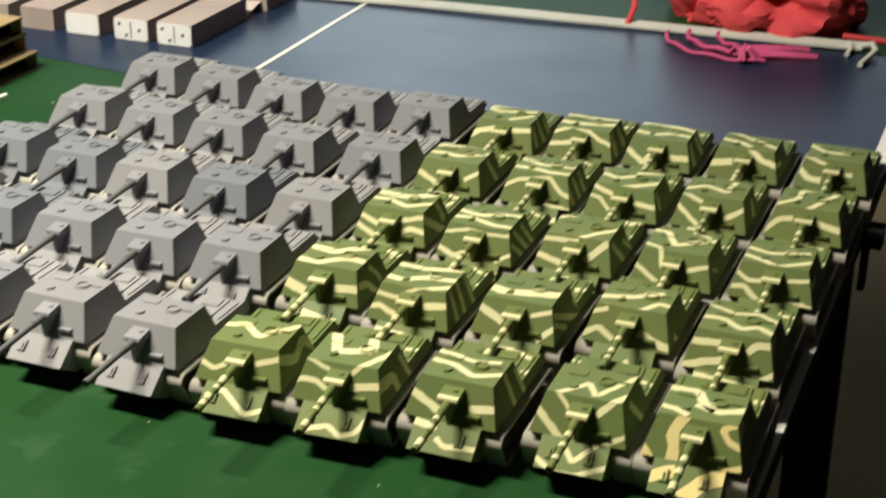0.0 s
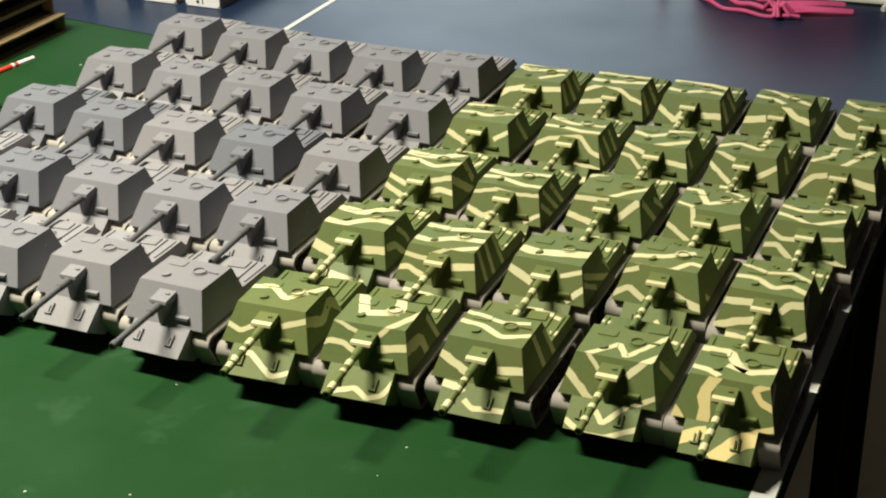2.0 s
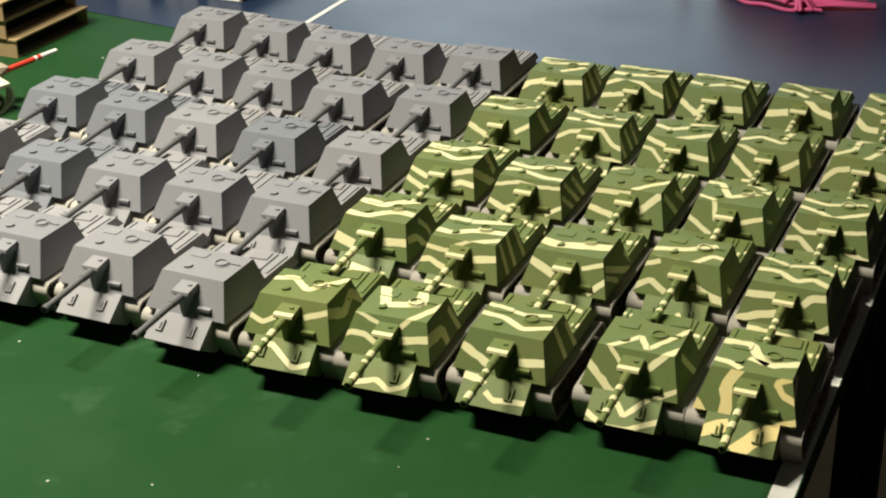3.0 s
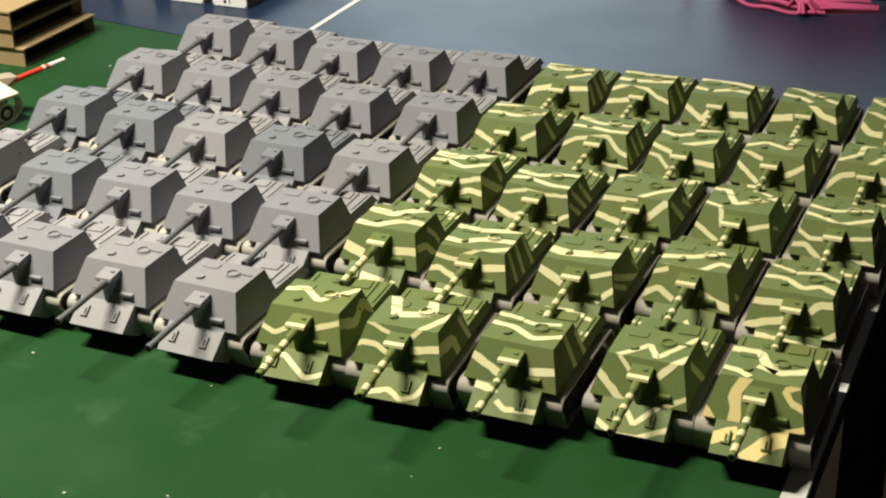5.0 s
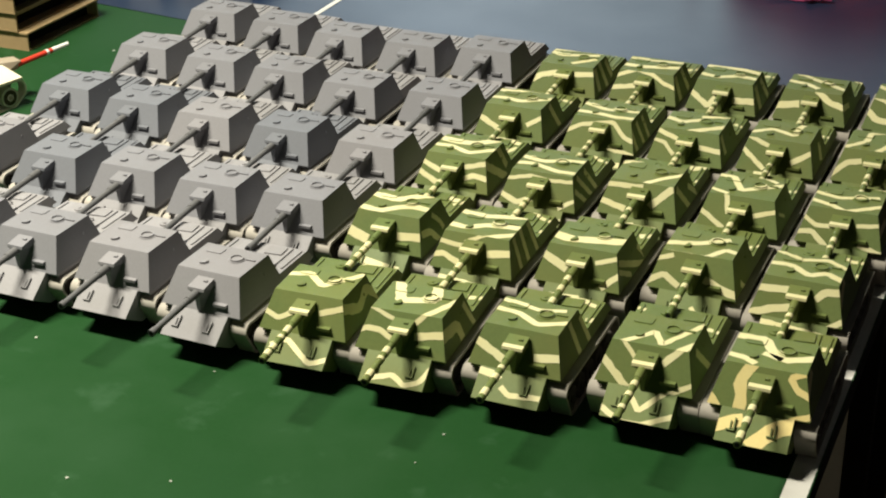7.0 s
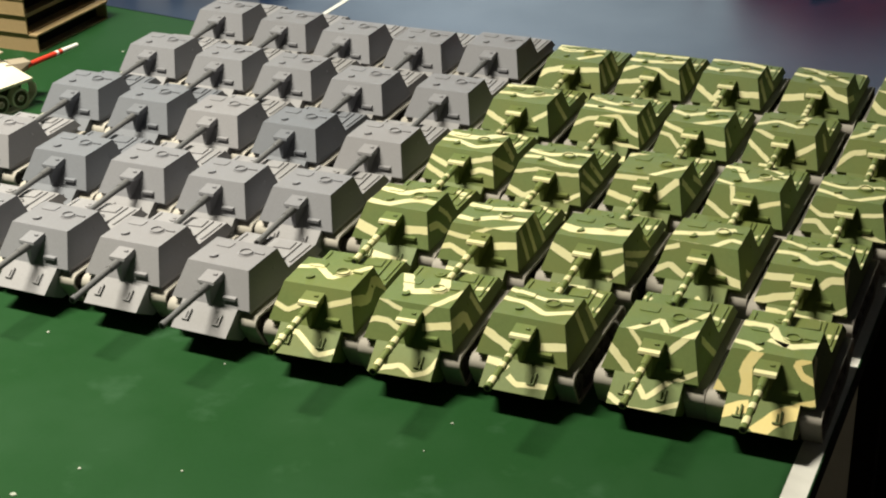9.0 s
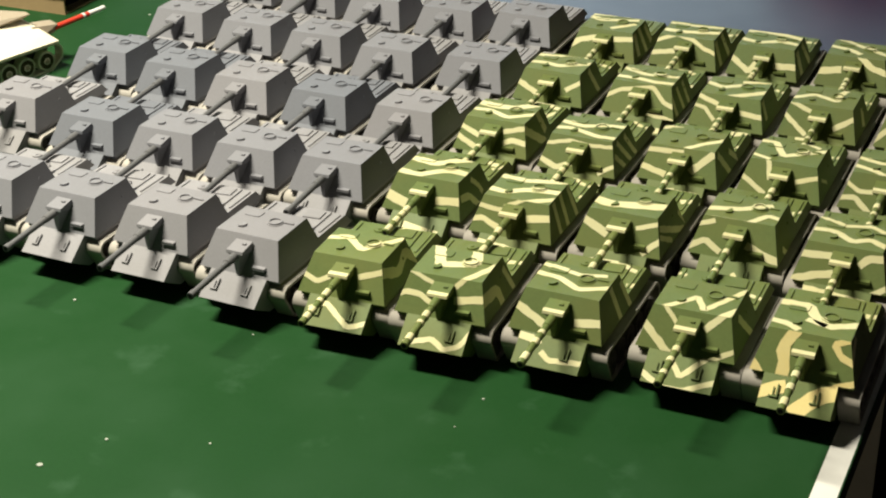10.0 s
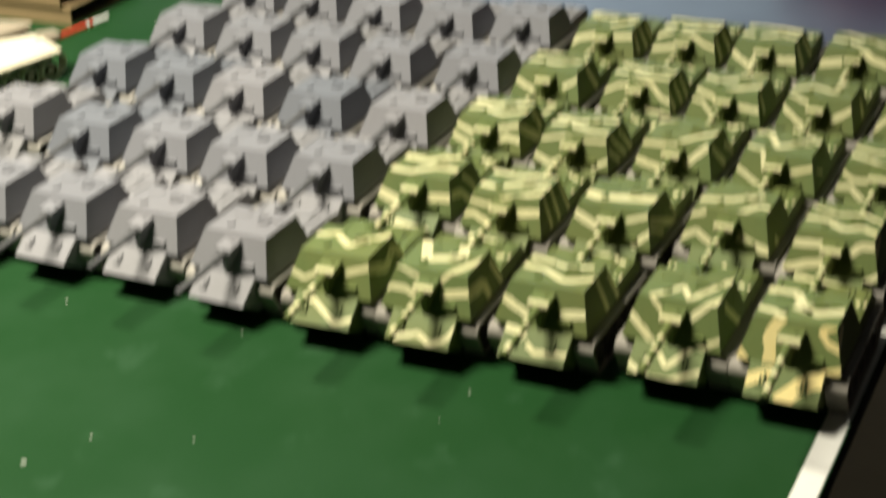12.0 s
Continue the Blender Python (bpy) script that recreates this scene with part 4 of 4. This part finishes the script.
cord = new("drawstring")
cord.parent = bag
tagged(cord, "tangled pink drawstring cord and ribbon")
for k, (w, dpt) in enumerate(((1.25, 1.05), (1.02, 0.80), (0.66, 0.62))):
    pts = []
    for i in range(25):
        a = math.pi * (1.0 + 0.62 * i / 24)
        pts.append((-0.05 + 0.1 * k + w * math.cos(a), -1.52 + dpt * math.sin(a), 0.045 + 0.03 * k + 0.02 * math.sin(i * 0.9 + k)))
    part("loop", rope(bmesh.new(), pts, 0.030 + 0.008 * (k % 2)), PINK_CORD, cord)
for k in range(2):
    bm = bmesh.new()
    prev = None
    for i in range(14):
        u = i / 13
        cx, cy, cz = 0.0 + (1.1 - 0.15 * k) * u, -2.42 + 0.17 * k + 0.42 * u + 0.03 * math.sin(7 * u + k), 0.02 + 0.04 * k + 0.05 * math.sin(math.pi * u)
        w = (0.11 - 0.02 * k) * (1 - 0.8 * u) * (1 + 0.2 * math.sin(8 * u + k))
        ring = [bm.verts.new(p) for p in ((cx, cy - w, cz), (cx, cy + w, cz + 0.05), (cx, cy + w, cz + 0.065), (cx, cy - w, cz + 0.015))]
        if prev:
            for n in range(4):
                bm.faces.new((prev[n], prev[(n + 1) % 4], ring[(n + 1) % 4], ring[n]))
        else:
            bm.faces.new(ring)
        prev = ring
    bm.faces.new(prev[::-1])
    part("ribbon", bm, PINK_CORD, cord, smooth=True)
rnd = random.Random(4)
bm = bmesh.new()
for k in range(9):
    a = rnd.uniform(0, 6.28)
    rope(bm, [(0.05, -2.45, 0.10), (0.05 + 0.13 * math.cos(a), -2.45 + 0.12 * math.sin(a), 0.2), (0.05 + 0.26 * math.cos(a), -2.45 + 0.22 * math.sin(a), 0.06)], 0.03)
part("knot", bm, PINK_CORD, cord)

# ivory model tank with a red and white barrel
tank = thing("model_tank", -11.18, 3.80, turn=-15, label="ivory model tank with a red and white gun barrel", category="model tank")
bm = bmesh.new()
hexa(bm, [(-0.46, -0.56, 0.365), (0.46, -0.56, 0.365), (0.46, 0.55, 0.365), (-0.46, 0.55, 0.365)], [(-0.30, -0.53, 0.615), (0.06, -0.53, 0.615), (0.06, 0.37, 0.60), (-0.30, 0.37, 0.60)])
part("upper_hull", bm, IVORY, tank, bevel=0.01)
bm = bmesh.new()
box(bm, 0.448, 0.468, -0.54, 0.54, 0.345, 0.372)
part("side_strip", bm, IVORY, tank, bevel=0.004)
bm = bmesh.new()
hexa(bm, [(-0.27, -0.50, 0.08), (0.27, -0.50, 0.08), (0.27, 0.45, 0.08), (-0.27, 0.45, 0.08)], [(-0.27, -0.575, 0.364), (0.27, -0.575, 0.364), (0.27, 0.54, 0.364), (-0.27, 0.54, 0.364)])
# dark brown puts the shade of the gap under the overhang into the colour
part("lower_hull", bm, WHEEL_AND_SHADE_BROWN, tank, "dark lower hull", bevel=0.008)
bm = bmesh.new()
hexa(bm, [(-0.40, -0.61, 0.07), (0.34, -0.61, 0.07), (0.34, -0.585, 0.07), (-0.40, -0.585, 0.07)], [(-0.42, -0.60, 0.42), (0.38, -0.60, 0.42), (0.38, -0.565, 0.42), (-0.42, -0.565, 0.42)])
part("rear_plate", bm, YELLOW, tank, "yellow-green rear plate", bevel=0.008)
bm = bmesh.new()
low = [(-0.36, -0.50), (0.02, -0.52), (0.045, 0.30), (-0.10, 0.34), (-0.34, 0.26)]
high = [(-0.36, -0.46), (-0.06, -0.50), (0.14, 0.40), (0.02, 0.42), (-0.34, 0.24)]
a, b = [bm.verts.new((x, y, 0.595)) for x, y in low], [bm.verts.new((x, y, 0.685)) for x, y in high]
bm.faces.new(a[::-1]), bm.faces.new(b)
for k in range(5):
    bm.faces.new((a[k], a[(k + 1) % 5], b[(k + 1) % 5], b[k]))
tur = part("turret", bm, TAN, tank, "tan turret", bevel=0.008)
bm = bmesh.new()
tube(bm, (-0.16, -0.02, 0.684), (-0.16, -0.02, 0.692), 0.085, 0.08, n=18)
tube(bm, (-0.16, -0.02, 0.691), (-0.16, -0.02, 0.698), 0.045, 0.04, n=14)
part("hatch", bm, TAN, tur)
bm = bmesh.new()
hexa(bm, [(-0.02, 0.38, 0.37), (0.26, 0.38, 0.37), (0.25, 0.66, 0.40), (0.02, 0.68, 0.40)], [(0.0, 0.36, 0.545), (0.20, 0.36, 0.53), (0.27, 0.70, 0.50), (0.06, 0.74, 0.50)])
part("gun_mantlet", bm, TAN, tank, "tan gun mantlet", bevel=0.01)
swing = radians(7)
dv = Vector((-math.sin(swing), math.cos(swing), 0.0))
a0 = Vector((0.235, 0.66, 0.452))
bm = bmesh.new()
tube(bm, a0, a0 + dv * 0.62, 0.038, 0.033)
bar = part("gun_barrel", bm, RED_PAINT, tank, "red gun barrel")
bm = bmesh.new()
tube(bm, a0 + dv * 0.50, a0 + dv * 0.54, 0.0385)
tube(bm, a0 + dv * 0.61, a0 + dv * 0.90, 0.035, 0.030)
part("muzzle", bm, WHITE_PAINT, bar, "white barrel end")
for s in (-1, 1):
    x0, x1 = (0.30, 0.44) if s > 0 else (-0.44, -0.30)
    bm = track_mesh(x0, x1)
    for v in bm.verts:
        v.co.y = (v.co.y - 0.4875) * 0.80 + 0.0
        v.co.z *= 0.96
    tr = part("track", bm, IVORY, tank, "ivory card track belt")
    for y in (-0.46, -0.23, 0.04, 0.34):
        w = part("road_wheel", wheel_mesh(x0 + 0.03, x1 + 0.004 if s > 0 else x1 - 0.03, 0.125), IVORY, tr, "pale turned wheel")
        w.location = (0, y * U, 0.152 * U)
        if s > 0:
            part("wheel_face", tube(bmesh.new(), (x1 + 0.004, 0, 0), (x1 + 0.010, 0, 0), 0.100, n=18), WHEEL_AND_SHADE_BROWN, w, "dark wheel face")
            part("wheel_hub", tube(bmesh.new(), (x1 + 0.010, 0, 0), (x1 + 0.020, 0, 0), 0.040, 0.032, n=12), TAN, w, "tan wheel hub")

# second painted model, seen only at its rounded corner
m2 = thing("model_tank", -13.75, 5.15, turn=-15, label="yellow and ivory model tank on the green table", category="model tank")
bm = bmesh.new()
prism(bm, [(-0.45, -0.6), (0.40, -0.6), (0.45, -0.5), (0.45, 0.42), (0.36, 0.55), (-0.45, 0.55)], 0.10, 0.34)
part("hull", bm, YELLOW, m2, bevel=0.02)
bm = bmesh.new()
hexa(bm, [(-0.42, -0.5, 0.34), (0.42, -0.5, 0.34), (0.42, 0.45, 0.34), (-0.42, 0.45, 0.34)], [(-0.3, -0.4, 0.5), (0.3, -0.4, 0.5), (0.3, 0.35, 0.5), (-0.3, 0.35, 0.5)])
part("turret", bm, IVORY, m2, bevel=0.02)
for s in (-1, 1):
    bm = track_mesh(0.30 * s, 0.44 * s)
    for v in bm.verts:
        v.co.y = (v.co.y - 0.4875) * 0.78
        v.co.z *= 0.6
    part("track", bm, WHEEL, m2, "dark track belt")

# chips of paint and dust on the green table
chip_rnd = random.Random(7)
for x, y, s in ((-6.84, -0.67, 1.0), (-5.24, -2.44, 0.9), (-5.52, -2.93, 1.4), (-4.45, -2.17, 0.6), (-5.00, -0.58, 0.6), (-10.72, 6.34, 1.3), (-2.73, -0.75, 0.7), (-2.78, -1.21, 0.4)):
    bm = bmesh.new()
    k = chip_rnd.uniform(0, 3)
    prism(bm, [(s * 0.018 * math.cos(a + k) * chip_rnd.uniform(0.6, 1.6), s * 0.018 * math.sin(a + k)) for a in (0, 1.2, 2.4, 3.9, 5.1)], 0.0, 0.008)
    ob = new("paint_chip", finish(bm, "paint_chip", CHIP))
    ob.location = (x * U, y * U, 0.0)
    tagged(ob, "tiny white paint chip lying on the table", "chip", "chips on the table")
